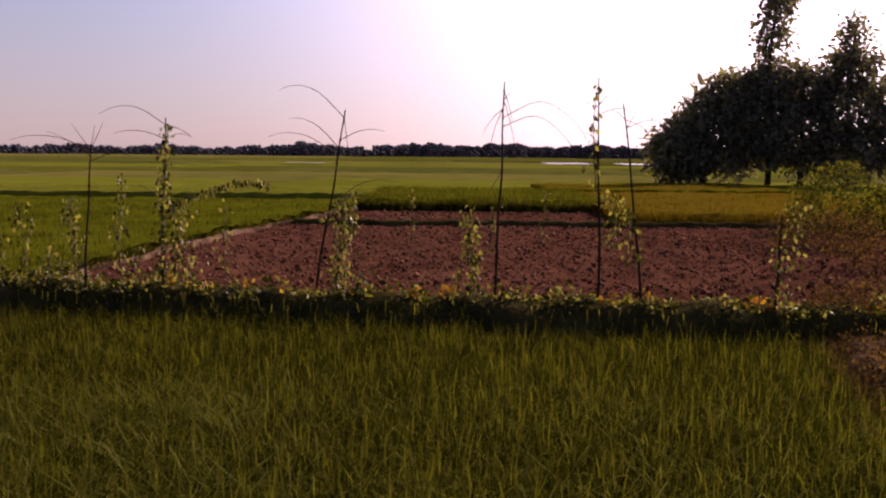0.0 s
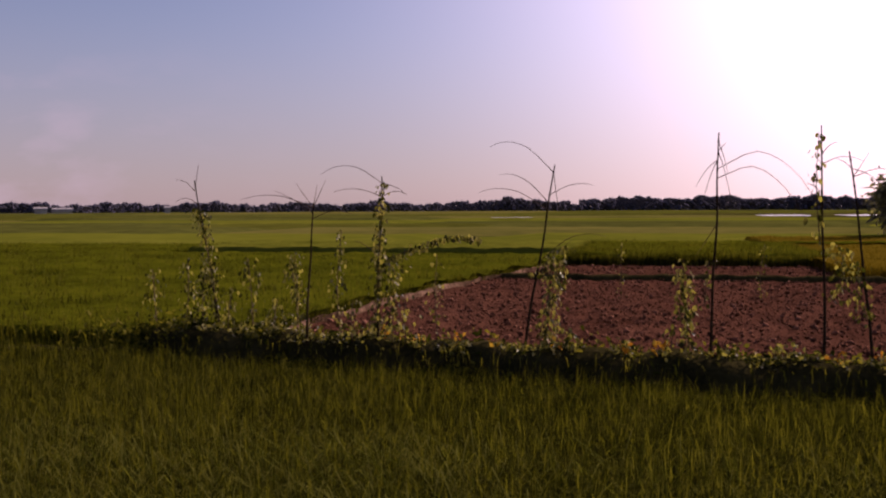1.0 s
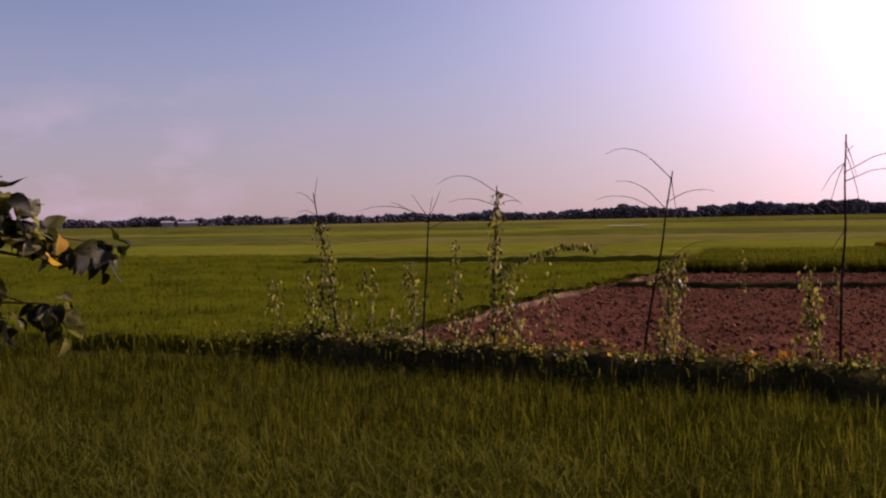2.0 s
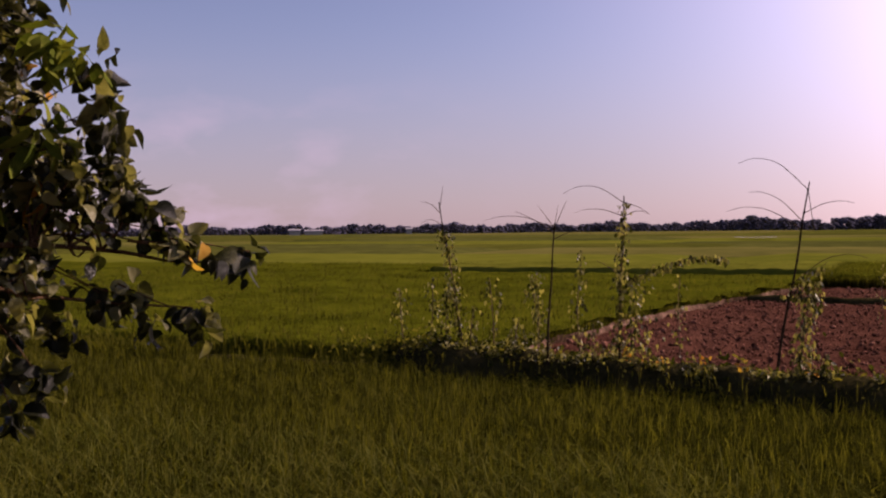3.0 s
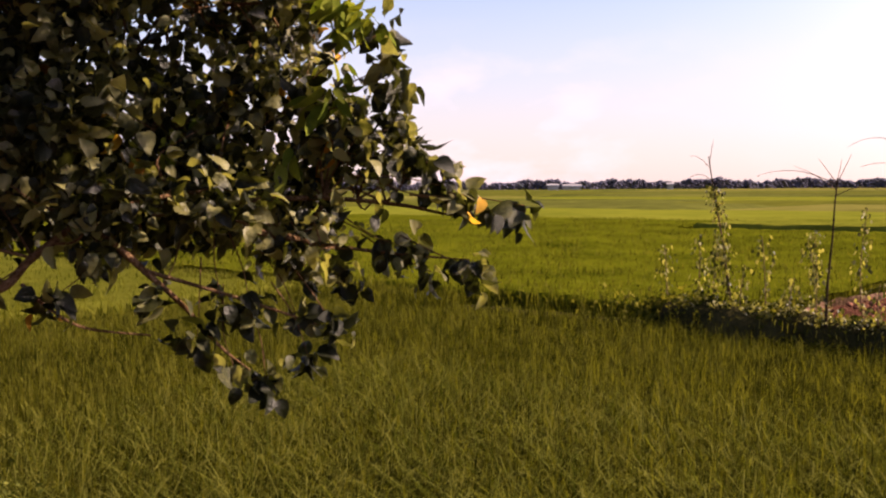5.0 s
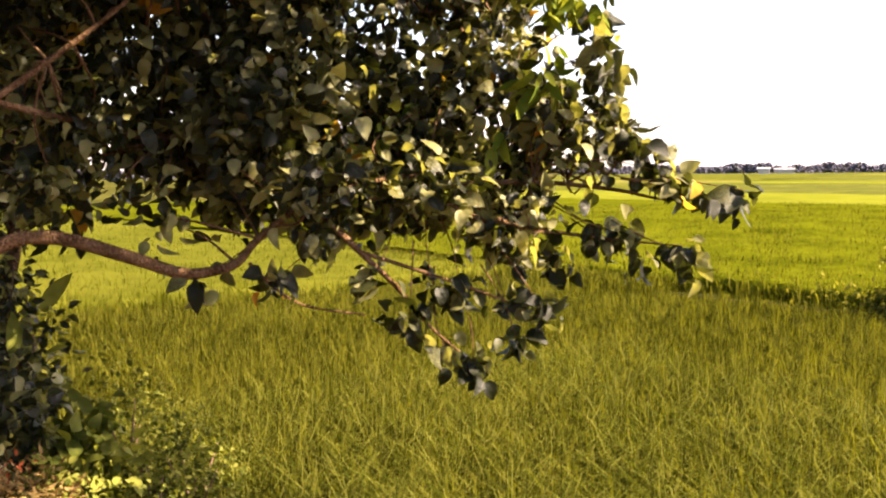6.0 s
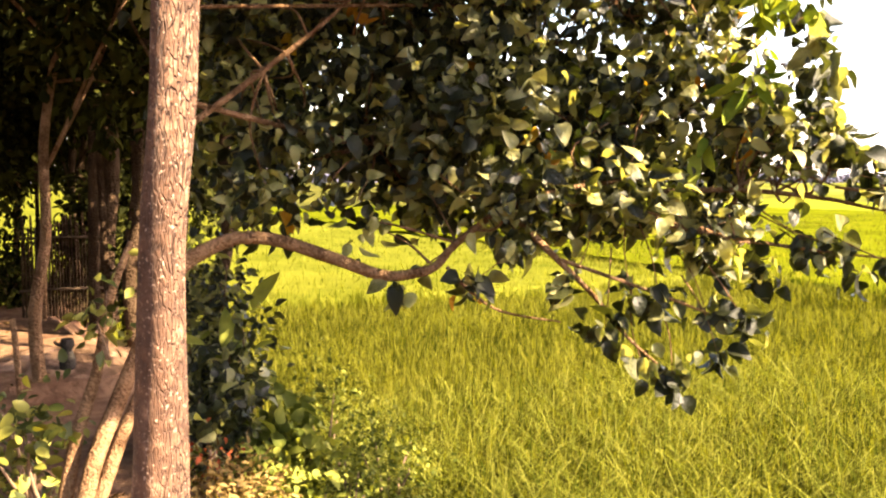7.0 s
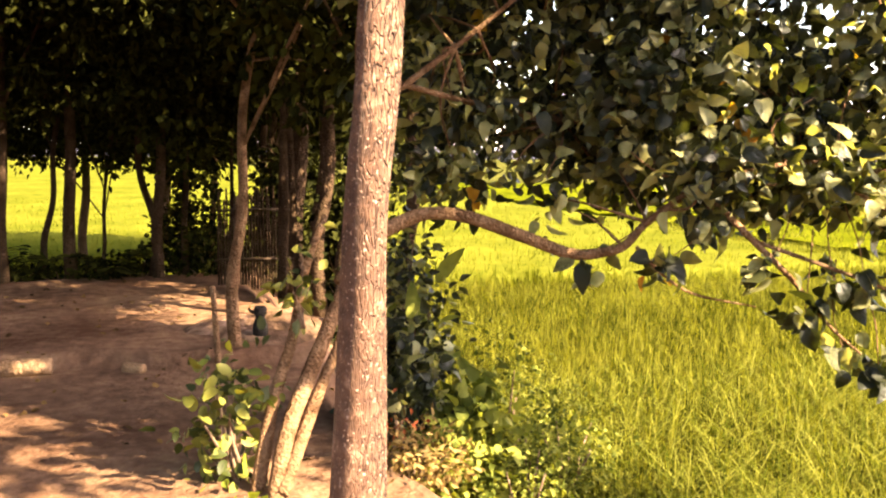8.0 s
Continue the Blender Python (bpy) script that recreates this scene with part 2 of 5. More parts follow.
def bark_material():
    """Warm grey-brown bark with long dark cracks and pale flakes."""
    m = bpy.data.materials.new("fissured_bark")
    m.use_nodes = True
    n, l = m.node_tree.nodes, m.node_tree.links
    b = n["Principled BSDF"]
    b.inputs["Roughness"].default_value, b.inputs["Specular IOR Level"].default_value = 0.85, 0.25
    co, mp = n.new("ShaderNodeTexCoord"), n.new("ShaderNodeMapping")
    mp.inputs["Scale"].default_value = (1, 1, 0.19)
    l.new(co.outputs["Object"], mp.inputs["Vector"])
    wob = n.new("ShaderNodeTexNoise")
    wob.inputs["Scale"].default_value = 14
    l.new(mp.outputs[0], wob.inputs["Vector"])
    mixv = n.new("ShaderNodeMix")
    mixv.data_type = "VECTOR"
    mixv.inputs[0].default_value = 0.05
    l.new(mp.outputs[0], mixv.inputs[4])
    l.new(wob.outputs["Color"], mixv.inputs[5])
    vor = n.new("ShaderNodeTexVoronoi")
    vor.feature = "DISTANCE_TO_EDGE"
    vor.inputs["Scale"].default_value = 105
    l.new(mixv.outputs[1], vor.inputs["Vector"])
    crack = n.new("ShaderNodeMapRange")
    crack.inputs["From Max"].default_value = 0.12
    l.new(vor.outputs["Distance"], crack.inputs["Value"])
    fine = n.new("ShaderNodeTexNoise")
    fine.inputs["Scale"].default_value, fine.inputs["Detail"].default_value = 26, 9
    l.new(co.outputs["Object"], fine.inputs["Vector"])
    wide = n.new("ShaderNodeTexNoise")
    wide.inputs["Scale"].default_value, wide.inputs["Detail"].default_value = 5, 5
    l.new(co.outputs["Object"], wide.inputs["Vector"])
    ramp = n.new("ShaderNodeValToRGB")
    ramp.color_ramp.elements[0].position, ramp.color_ramp.elements[1].position = 0.35, 0.68
    ramp.color_ramp.elements[0].color, ramp.color_ramp.elements[1].color = (0.032, 0.0145, 0.008, 1), (0.20, 0.118, 0.076, 1)
    el = ramp.color_ramp.elements.new(0.56)
    el.color = (0.085, 0.042, 0.024, 1)
    avg = n.new("ShaderNodeMix")
    avg.inputs[0].default_value = 0.45
    l.new(fine.outputs[0], avg.inputs[2])
    l.new(wide.outputs[0], avg.inputs[3])
    l.new(avg.outputs[0], ramp.inputs[0])
    where = n.new("ShaderNodeMapRange")
    # the field side is cracked, the yard side nearly smooth
    axes, edge = n.new("ShaderNodeSeparateXYZ"), n.new("ShaderNodeMath")
    l.new(co.outputs["Object"], axes.inputs[0])
    edge.operation = "MULTIPLY_ADD"
    edge.inputs[1].default_value = 0.22
    l.new(wide.outputs[0], edge.inputs[0])
    l.new(axes.outputs[1], edge.inputs[2])
    where.inputs["From Min"].default_value, where.inputs["From Max"].default_value = 0.09, 0.19
    where.inputs["To Min"].default_value = 0.12
    l.new(edge.outputs[0], where.inputs["Value"])
    deep = n.new("ShaderNodeMath")
    deep.operation = "SUBTRACT"
    deep.inputs[0].default_value = 1.0
    l.new(crack.outputs[0], deep.inputs[1])
    mul = n.new("ShaderNodeMath")
    mul.operation = "MULTIPLY"
    l.new(deep.outputs[0], mul.inputs[0])
    l.new(where.outputs[0], mul.inputs[1])
    dark = n.new("ShaderNodeMix")
    dark.data_type = "RGBA"
    dark.inputs[7].default_value = (0.016, 0.007, 0.004, 1)
    l.new(mul.outputs[0], dark.inputs[0])
    l.new(ramp.outputs[0], dark.inputs[6])
    fleck = n.new("ShaderNodeTexNoise")
    fleck.inputs["Scale"].default_value, fleck.inputs["Detail"].default_value = 95, 5
    l.new(co.outputs["Object"], fleck.inputs["Vector"])
    spot = n.new("ShaderNodeMapRange")
    spot.inputs["From Min"].default_value, spot.inputs["From Max"].default_value = 0.61, 0.70
    l.new(fleck.outputs[0], spot.inputs["Value"])
    pale = n.new("ShaderNodeMix")
    pale.data_type = "RGBA"
    pale.inputs[7].default_value = (0.30, 0.205, 0.15, 1)
    l.new(spot.outputs[0], pale.inputs[0])
    l.new(dark.outputs[2], pale.inputs[6])
    l.new(pale.outputs[2], b.inputs["Base Color"])
    high = n.new("ShaderNodeMath")
    high.operation = "MULTIPLY_ADD"
    high.inputs[1].default_value = -1.0
    l.new(mul.outputs[0], high.inputs[0])
    l.new(fine.outputs[0], high.inputs[2])
    bp = n.new("ShaderNodeBump")
    bp.inputs["Strength"].default_value, bp.inputs["Distance"].default_value = 0.9, 0.012
    l.new(high.outputs[0], bp.inputs["Height"])
    l.new(bp.outputs[0], b.inputs["Normal"])
    return m


M_BARK = bark_material()
M_WATER = bpy.data.materials.new("pond_water")
M_WATER.use_nodes = True
wb = M_WATER.node_tree.nodes["Principled BSDF"]
wb.inputs["Base Color"].default_value = (0.05, 0.06, 0.06, 1)
wb.inputs["Roughness"].default_value = 0.12
wb.inputs["Specular IOR Level"].default_value = 1.0

# ---- mesh helpers ----
rng = np.random.default_rng(7)


def np_mesh(name, verts, faces, mat, smooth=True):
    """A mesh from arrays of corners and of equal-sided faces."""
    verts, faces = np.asarray(verts, float), np.asarray(faces, int)
    me = bpy.data.meshes.new(name)
    me.vertices.add(len(verts))
    me.vertices.foreach_set("co", verts.ravel())
    me.loops.add(faces.size)
    me.loops.foreach_set("vertex_index", faces.ravel())
    me.polygons.add(len(faces))
    me.polygons.foreach_set("loop_start", np.arange(0, faces.size, faces.shape[1]))
    me.update(calc_edges=True)
    me.materials.append(mat)
    if smooth:
        me.polygons.foreach_set("use_smooth", np.ones(len(faces), bool))
    return me


def child(name, me, parent=None, label=""):
    ob = new(name, me)
    if parent is not None:
        ob.parent = parent
    return tagged(ob, label)


def thing(name, at, label, category, group="", kind=""):
    ob = new(name)
    ob.empty_display_size = 0.2
    ob.location = at
    return tagged(ob, label, category, group, kind)


def smooth_line(points, n):
    """n points on a soft curve through the given ones."""
    p = np.asarray(points, float)
    q = np.vstack([2 * p[0] - p[1], p, 2 * p[-1] - p[-2]])
    out = []
    for u in np.linspace(0, len(p) - 1 - 1e-6, n):
        i, f = int(u), u - int(u)
        a, b, c, d = q[i:i + 4]
        out.append(0.5 * (2 * b + (c - a) * f + (2 * a - 5 * b + 4 * c - d) * f * f + (3 * b - a - 3 * c + d) * f ** 3))
    return np.array(out)


def tube(line, r0, r1, sides=6, knobs=0.0):
    """Corners and quads of a tapering, closed tube along a line."""
    line = np.asarray(line, float)
    n = len(line)
    way = np.gradient(line, axis=0)
    way /= np.linalg.norm(way, axis=1, keepdims=True) + 1e-9
    ref = np.array([0.31, 0.95, 0.05]) if abs(way[0][2]) > 0.7 else np.array([0.05, 0.1, 1.0])
    u = np.cross(way, ref)
    u /= np.linalg.norm(u, axis=1, keepdims=True) + 1e-9
    v = np.cross(way, u)
    rad = np.linspace(r0, r1, n)
    if knobs:
        rad = rad * (1 + knobs * np.interp(np.arange(n), np.arange(0, n + 6, 6), rng.uniform(-1, 1, len(np.arange(0, n + 6, 6)))))
    ang = np.arange(sides) / sides * 2 * np.pi
    ring = np.cos(ang)[None, :, None] * u[:, None] + np.sin(ang)[None, :, None] * v[:, None]
    verts = (line[:, None] + rad[:, None, None] * ring).reshape(-1, 3)
    i, j = np.meshgrid(np.arange(n - 1), np.arange(sides), indexing="ij")
    k = (j + 1) % sides
    quads = np.stack([i * sides + j, i * sides + k, (i + 1) * sides + k, (i + 1) * sides + j], -1).reshape(-1, 4)
    verts = np.vstack([verts, line[:1], line[-1:]])
    a, b = len(verts) - 2, len(verts) - 1
    js = np.arange(sides)
    ks = (js + 1) % sides
    cap0 = np.stack([ks, js, np.full(sides, a), np.full(sides, a)], -1)
    cap1 = np.stack([(n - 1) * sides + js, (n - 1) * sides + ks, np.full(sides, b), np.full(sides, b)], -1)
    return verts, quads, np.vstack([cap0, cap1])[:, :3]


def tubes_mesh(name, list_of, mat):
    """One mesh of many tubes (triangles)."""
    vs, fs, off = [], [], 0
    for v, q, caps in list_of:
        vs.append(v)
        fs.append(np.vstack([q[:, :3], q[:, [0, 2, 3]], caps]) + off)
        off += len(v)
    return np_mesh(name, np.vstack(vs), np.vstack(fs), mat)


def leaf_shape(width=0.62, fold=0.13, droop=0.25, wave=0.0):
    """A pointed oval leaf one unit long: corners and triangles."""
    ys = np.array([0.0, 0.06, 0.21, 0.44, 0.68, 0.88, 1.0])
    ws = np.array([0.0, 0.26, 0.45, 0.53, 0.45, 0.23, 0.0]) * width
    bend = droop * ys ** 2
    mid = [(0, y, -d) for y, d in zip(ys, bend)]
    left = [(-w, y - 0.02, fold * w * 2 - d + wave * (i % 2 - 0.5)) for i, (y, w, d) in enumerate(zip(ys, ws, bend)) if w]
    right = [(w, y - 0.02, fold * w * 2 - d - wave * (i % 2 - 0.5)) for i, (y, w, d) in enumerate(zip(ys, ws, bend)) if w]
    v = np.array(mid + left + right)
    f = []
    for side, base in ((0, 7), (1, 12)):
        tri = [(0, 1, base), (5, 6, base + 4)]
        for k in range(4):
            tri += [(base + k, k + 1, base + k + 1), (k + 1, k + 2, base + k + 1)]
        f += [t if side else t[::-1] for t in tri]
    return v, np.array(f)


LEAF = leaf_shape()
LEAF_CURL = leaf_shape(0.80, 0.22, 0.60, 0.03)
LEAF_FOLD = leaf_shape(0.78, 0.48, 0.45, 0.04)
LEAF_ROLL = leaf_shape(0.72, 0.08, 0.95, 0.03)
LEAF_SLIM = leaf_shape(0.38, 0.10, 0.35)
DIAMOND = (np.array([(0, 0, 0), (0.3, 0.5, 0.06), (0, 1, -0.12), (-0.3, 0.5, 0.06)]), np.array([(0, 1, 2), (0, 2, 3)]))


def frames(way, up):
    """Turns whose y runs along way and whose z lies near up."""
    way = way / (np.linalg.norm(way, axis=1, keepdims=True) + 1e-9)
    x = np.cross(way, up)
    x /= np.linalg.norm(x, axis=1, keepdims=True) + 1e-9
    z = np.cross(x, way)
    return np.stack([x, way, z], -1)


def scattered(name, shape, at, way, up, size, mat):
    """One mesh of many copies of a shape."""
    v, f = shape
    m = frames(np.asarray(way, float), np.asarray(up, float)) * np.asarray(size, float)[:, None, None]
    verts = np.einsum("nij,kj->nki", m, v) + np.asarray(at, float)[:, None]
    faces = f[None] + (np.arange(len(at)) * len(v))[:, None, None]
    return np_mesh(name, verts.reshape(-1, 3), faces.reshape(-1, f.shape[1]), mat)


def random_ways(n, down=0.0, spread=1.0):
    w = rng.normal(size=(n, 3)) * spread
    w[:, 2] -= down
    return w


def wavy(x, y, s=1.0, seed=0.0):
    """A cheap uneven surface in -1..1."""
    return (np.sin(x * 1.7 * s + seed) * np.cos(y * 1.3 * s + 1.1 * seed) + 0.6 * np.sin(x * 3.9 * s + y * 2.3 * s + seed * 2)
            + 0.35 * np.cos(x * 7.3 * s - y * 6.1 * s + seed)) / 1.95


def grid_mesh(name, xs, ys, height, mat, keep=None):
    gx, gy = np.meshgrid(xs, ys)
    z = height(gx, gy)
    verts = np.stack([gx, gy, z], -1).reshape(-1, 3)
    nx, ny = len(xs), len(ys)
    i, j = np.meshgrid(np.arange(ny - 1), np.arange(nx - 1), indexing="ij")
    f = np.stack([i * nx + j, i * nx + j + 1, (i + 1) * nx + j + 1, (i + 1) * nx + j], -1).reshape(-1, 4)
    if keep is not None:
        c = verts[f].mean(1)
        f = f[keep(c[:, 0], c[:, 1])]
        used = np.unique(f)
        back = np.zeros(len(verts), int)
        back[used] = np.arange(len(used))
        verts, f = verts[used], back[f]
    return np_mesh(name, verts, f, mat)


def blades(name, x, y, z, tall, wide, lean, mat, fine=False):
    """Grass or rice blades: bent, tapering strips."""
    n = len(x)
    turn = rng.uniform(0, 2 * np.pi, n)
    side = np.stack([np.cos(turn), np.sin(turn), 0 * turn], -1)
    out = np.stack([-np.sin(turn), np.cos(turn), 0 * turn], -1) * lean[:, None]
    base = np.stack([x, y, z], -1)
    up = np.array([0, 0, 1.0])
    rows = []
    for u, w in ((0.0, 0.8), (0.45, 1.0), (0.8, 0.7)) if fine else ((0.0, 0.8), (0.6, 1.0)):
        c = base + up * (tall * u * (1 - 0.22 * lean * u))[:, None] + out * (tall * u * u)[:, None]
        rows += [c - side * (wide * w / 2)[:, None], c + side * (wide * w / 2)[:, None]]
    rows.append(base + up * (tall * (1 - 0.45 * lean))[:, None] + out * tall[:, None] * 1.05)
    v = np.stack(rows, 1)
    f = np.array([(0, 1, 3), (0, 3, 2), (2, 3, 5), (2, 5, 4), (4, 5, 6)] if fine else [(0, 1, 3), (0, 3, 2), (2, 3, 4)])
    faces = f[None] + (np.arange(n) * len(rows))[:, None, None]
    return np_mesh(name, v.reshape(-1, 3), faces.reshape(-1, 3), mat)


# ---- ground, fields and yard ----
BUND_X, BUND_Y = [-60, -20, -12, -6.5, -3, 3.4, 14, 60], [15, 12.9, 12.5, 12.6, 11.7, 10.6, 8.6, 0]
EDGE_Y, EDGE_X = [13, 14.3, 19.7, 26.5, 32.6], [-6.2, -5.5, -5.2, -4.1, -2.9]      # left side of the ploughed plot


def bund_y(x):
    return np.interp(x, BUND_X, BUND_Y)


def east_x(y):
    return np.interp(y, [2.0, 7.0, 9.2, 10.6], [2.95, 3.20, 3.60, 4.00])


def plough_left(y):
    return np.interp(y, EDGE_Y, EDGE_X)


far = np.concatenate([[-3200, -1500, -800, -400, -200, -120], np.arange(-80, 81, 4), [120, 200, 400, 800, 1500, 3200]])
ground = new("ground", grid_mesh("ground", far, far, lambda x, y: -0.62 - 0.04 * wavy(x, y, 0.13), M_GROUND))
tagged(ground, "flat farm ground of dark weedy earth under the fields", "ground", kind="structure")

# mud of the near rice plot
mud = new("rice_plot_soil", grid_mesh("rice_plot_soil", np.arange(-24, 14, 0.5), np.arange(1, 14, 0.5), lambda x, y: -0.56 + 0.03 * wavy(x, y, 1.1), M_MUD))
tagged(mud, "wet dark mud between the rice plants", "ground", kind="structure")


def yard_height(x, y):
    flat = 0.006 * wavy(x, y, 0.9) + 0.008 * wavy(x, y, 2.7, 2.0)
    # a low worn ledge: the ground beyond it lies a hand higher
    ledge = np.clip((-7.65 + 0.12 * np.sin(y * 2.1) + 0.06 * np.sin(y * 5.3) - x) / 0.10, 0, 1) * 0.10
    edge = np.minimum.reduce([(2.0 + 0.15 * np.sin(x * 1.3) - y) / 0.7, (x + 13.3 + 0.2 * np.sin(y)) / 0.8, (16 - x) / 2, (y + 20) / 2])
    return np.where(edge > 1, flat + ledge, (flat + ledge + 0.7) * np.clip(edge, 0, 1) - 0.7)


yard_x = np.concatenate([np.arange(-17.5, -4, 0.07), np.arange(-4, 18, 0.5)])
yard_y = np.concatenate([np.arange(-22, -4, 0.6), np.arange(-4, 2.8, 0.07)])
yard = new("yard_floor", grid_mesh("yard_floor", yard_x, yard_y, yard_height, M_YARD))
tagged(yard, "trodden bare brown earth yard with a low ledge", "ground", kind="structure")


def ridge(name, xs, ys, half, top, base, mat, label):
    """A low earth bank along a line, with a rough crest."""
    line = np.stack([xs, ys], -1)
    way = np.gradient(line, axis=0)
    way /= np.linalg.norm(way, axis=1, keepdims=True)
    side = np.stack([-way[:, 1], way[:, 0]], -1)
    cols = []
    for u, h in ((-1.5, 0), (-1.0, 0.75), (-0.6, 1), (0, 1.08), (0.6, 1), (1.0, 0.7), (1.5, 0)):
        p = line + side * (half * u * (1 + 0.15 * np.sin(xs * 3.1 + u) + 0.1 * np.sin(ys * 4.7)))[:, None]
        z = base + (top - base) * h * (1 + 0.05 * np.sin(xs * 5.1 + 2 * u) + 0.04 * np.sin(ys * 9 + xs * 11))
        cols.append(np.column_stack([p, z]))
    v = np.stack(cols, 1)
    n, k = v.shape[:2]
    i, j = np.meshgrid(np.arange(n - 1), np.arange(k - 1), indexing="ij")
    f = np.stack([i * k + j, i * k + j + 1, (i + 1) * k + j + 1, (i + 1) * k + j], -1).reshape(-1, 4)
    ob = new(name, np_mesh(name, v.reshape(-1, 3), f, mat))
    return tagged(ob, label, "earth bank", kind="structure")


bx = np.arange(-6.6, 14, 0.12)
ridge("bund", bx, bund_y(bx), 0.38, -0.06, -0.62, M_BUND, "weedy earth bund between rice and ploughed plot")
bx = np.arange(-24, -6.4, 0.2)
ridge("low_bund", bx, bund_y(bx) - 0.1, 0.16, -0.36, -0.62, M_BUND, "low muddy bund between two rice plots")
by = np.arange(2.2, 10.6, 0.12)
ridge("east_bund", east_x(by) + 0.34 + 0.08 * np.sin(by * 2.7), by, 0.26, -0.24, -0.62, M_BANK, "dark dry earth bank at the rice's east edge")
by = np.arange(13.2, 33, 0.15)
ridge("pale_bund", plough_left(by) + 0.10 * np.sin(by * 1.9), by, 0.042, -0.25, -0.5, M_PALE, "pale dry earth edge of the ploughed plot")
bx = np.arange(-4.0, 14, 0.2)
ridge("plot_dyke", bx, 26.4 + 0.15 * np.sin(bx * 1.1), 0.16, -0.22, -0.5, M_BUND, "dark low dyke across the ploughed plot")

# ploughed plot with clods
px, py = np.arange(-6.4, 12.5, 0.11), np.concatenate([np.arange(10, 22, 0.11), np.arange(22, 33.2, 0.2)])


def plough_height(x, y):
    row = 0.020 * np.sin(x * 11 + 0.9 * np.sin(y * 0.9) + y * 2.0)
    return -0.345 + 0.7 * row + 0.022 * wavy(x, y, 2.3) + rng.uniform(-0.013, 0.013, x.shape)


plough = new("ploughed_plot", grid_mesh("ploughed_plot", px, py, plough_height, M_PLOUGH,
             keep=lambda x, y: (x > plough_left(y) - 0.1) & (y > bund_y(x) + 0.1)))
tagged(plough, "freshly ploughed reddish-brown plot", "ploughed field", kind="structure")


def clod_shape():
    bm = bmesh.new()
    bmesh.ops.create_icosphere(bm, subdivisions=1, radius=1.0)
    v = np.array([p.co[:] for p in bm.verts])
    f = np.array([[q.index for q in p.verts] for p in bm.faces])
    bm.free()
    v *= 1 + 0.28 * np.sin(v[:, :1] * 5 + v[:, 1:2] * 7)
    return v * [1, 0.8, 0.5], f


CLOD = clod_shape()
n = 30000
cy = 11 + (32.5 - 11) * rng.uniform(0, 1, n) ** 1.5
cx = rng.uniform(-6, 12, n)
ok = (cx > plough_left(cy) + 0.05) & (cy > bund_y(cx) + 0.45)
cx, cy = cx[ok], cy[ok]
cz = rng.gamma(1.8, 0.0095, len(cx)).clip(0.008, 0.065)
clods = new("soil_clods", scattered("soil_clods", CLOD, np.column_stack([cx, cy, -0.32 + cz * 0.2]), random_ways(len(cx)), random_ways(len(cx)) + [0, 0, 2], cz, M_CLOD))
tagged(clods, "turned clods of reddish soil on the ploughed plot", "soil", kind="stuff")


# ---- rice ----
def rice(name, x, y, z, tall, label, mat=M_RICE, wide=0.008, lean=0.45):
    n = len(x)
    t = tall * rng.uniform(0.6, 1.15, n) * (1 + 0.12 * wavy(x, y, 0.6))
    ob = new(name, blades(name, x, y, np.full(n, z), t, wide * rng.uniform(0.6, 1.3, n), np.where(rng.uniform(0, 1, n) < 0.35, rng.uniform(0.7, 1.25, n) * lean * 1.4, np.abs(rng.normal(lean * 0.55, lean * 0.4, n))).clip(0.02, 1.3), mat))
    return tagged(ob, label, "rice", kind="stuff")


def near_front(x):
    return 2.35 + 0.15 * np.sin(x * 2)


n = 420000
x, y = rng.uniform(-15.5, 8.0, n), rng.uniform(2.3, 13.0, n)
d = np.hypot(x, y)
ok = (y > near_front(x)) & (y < bund_y(x) - 0.42 + 0.12 * (x < -7)) & (d > 4.0) & (x < 0.62 * y + 1.2) & (x < east_x(y)) & (rng.uniform(0, 1, n) < np.clip(8.0 / d, 0.45, 1))
tuft = 0.16
x = np.where(rng.uniform(0, 1, n) < 0.6, np.round(x / tuft) * tuft + rng.normal(0, 0.035, n) + 0.04 * np.sin(y * 7), x)
rice("rice_crop", x[ok], y[ok], -0.56, 0.44, "dense green young rice with drooping blades", wide=0.0088, lean=0.92)


n = 70000
x, y = rng.uniform(-6.0, 8.0, n), 2.3 + 9.5 * rng.uniform(0, 1, n) ** 1.2
ok = (x < east_x(y)) & (y > near_front(x)) & (y < bund_y(x) - 0.42) & ((np.hypot(x, y) <= 4.0) | (x >= 0.62 * y + 1.2))
rice("rice_edge", x[ok], y[ok], -0.56, 0.42, "green young rice along the field's near edge", wide=0.009, lean=0.75)

n = 8000
y = 2.6 + 5.0 * rng.uniform(0, 1, n) ** 1.3
x = np.where(rng.uniform(0, 1, n) < 0.8, rng.uniform(-7.5, -1.2, n), rng.uniform(-1.2, 3.5, n))
ok = (np.hypot(x, y) > 4.0) & (x < 0.62 * y + 1.0) & (x < east_x(y))
arch = new("rice_leaves", blades("rice_leaves", x[ok], y[ok], np.full(ok.sum(), -0.56), rng.uniform(0.50, 0.68, ok.sum()), rng.uniform(0.004, 0.008, ok.sum()), rng.uniform(0.75, 1.35, ok.sum()), M_RICE_PALE, True))
tagged(arch, "pale arching leaves and young ears above the rice", "rice", kind="stuff")


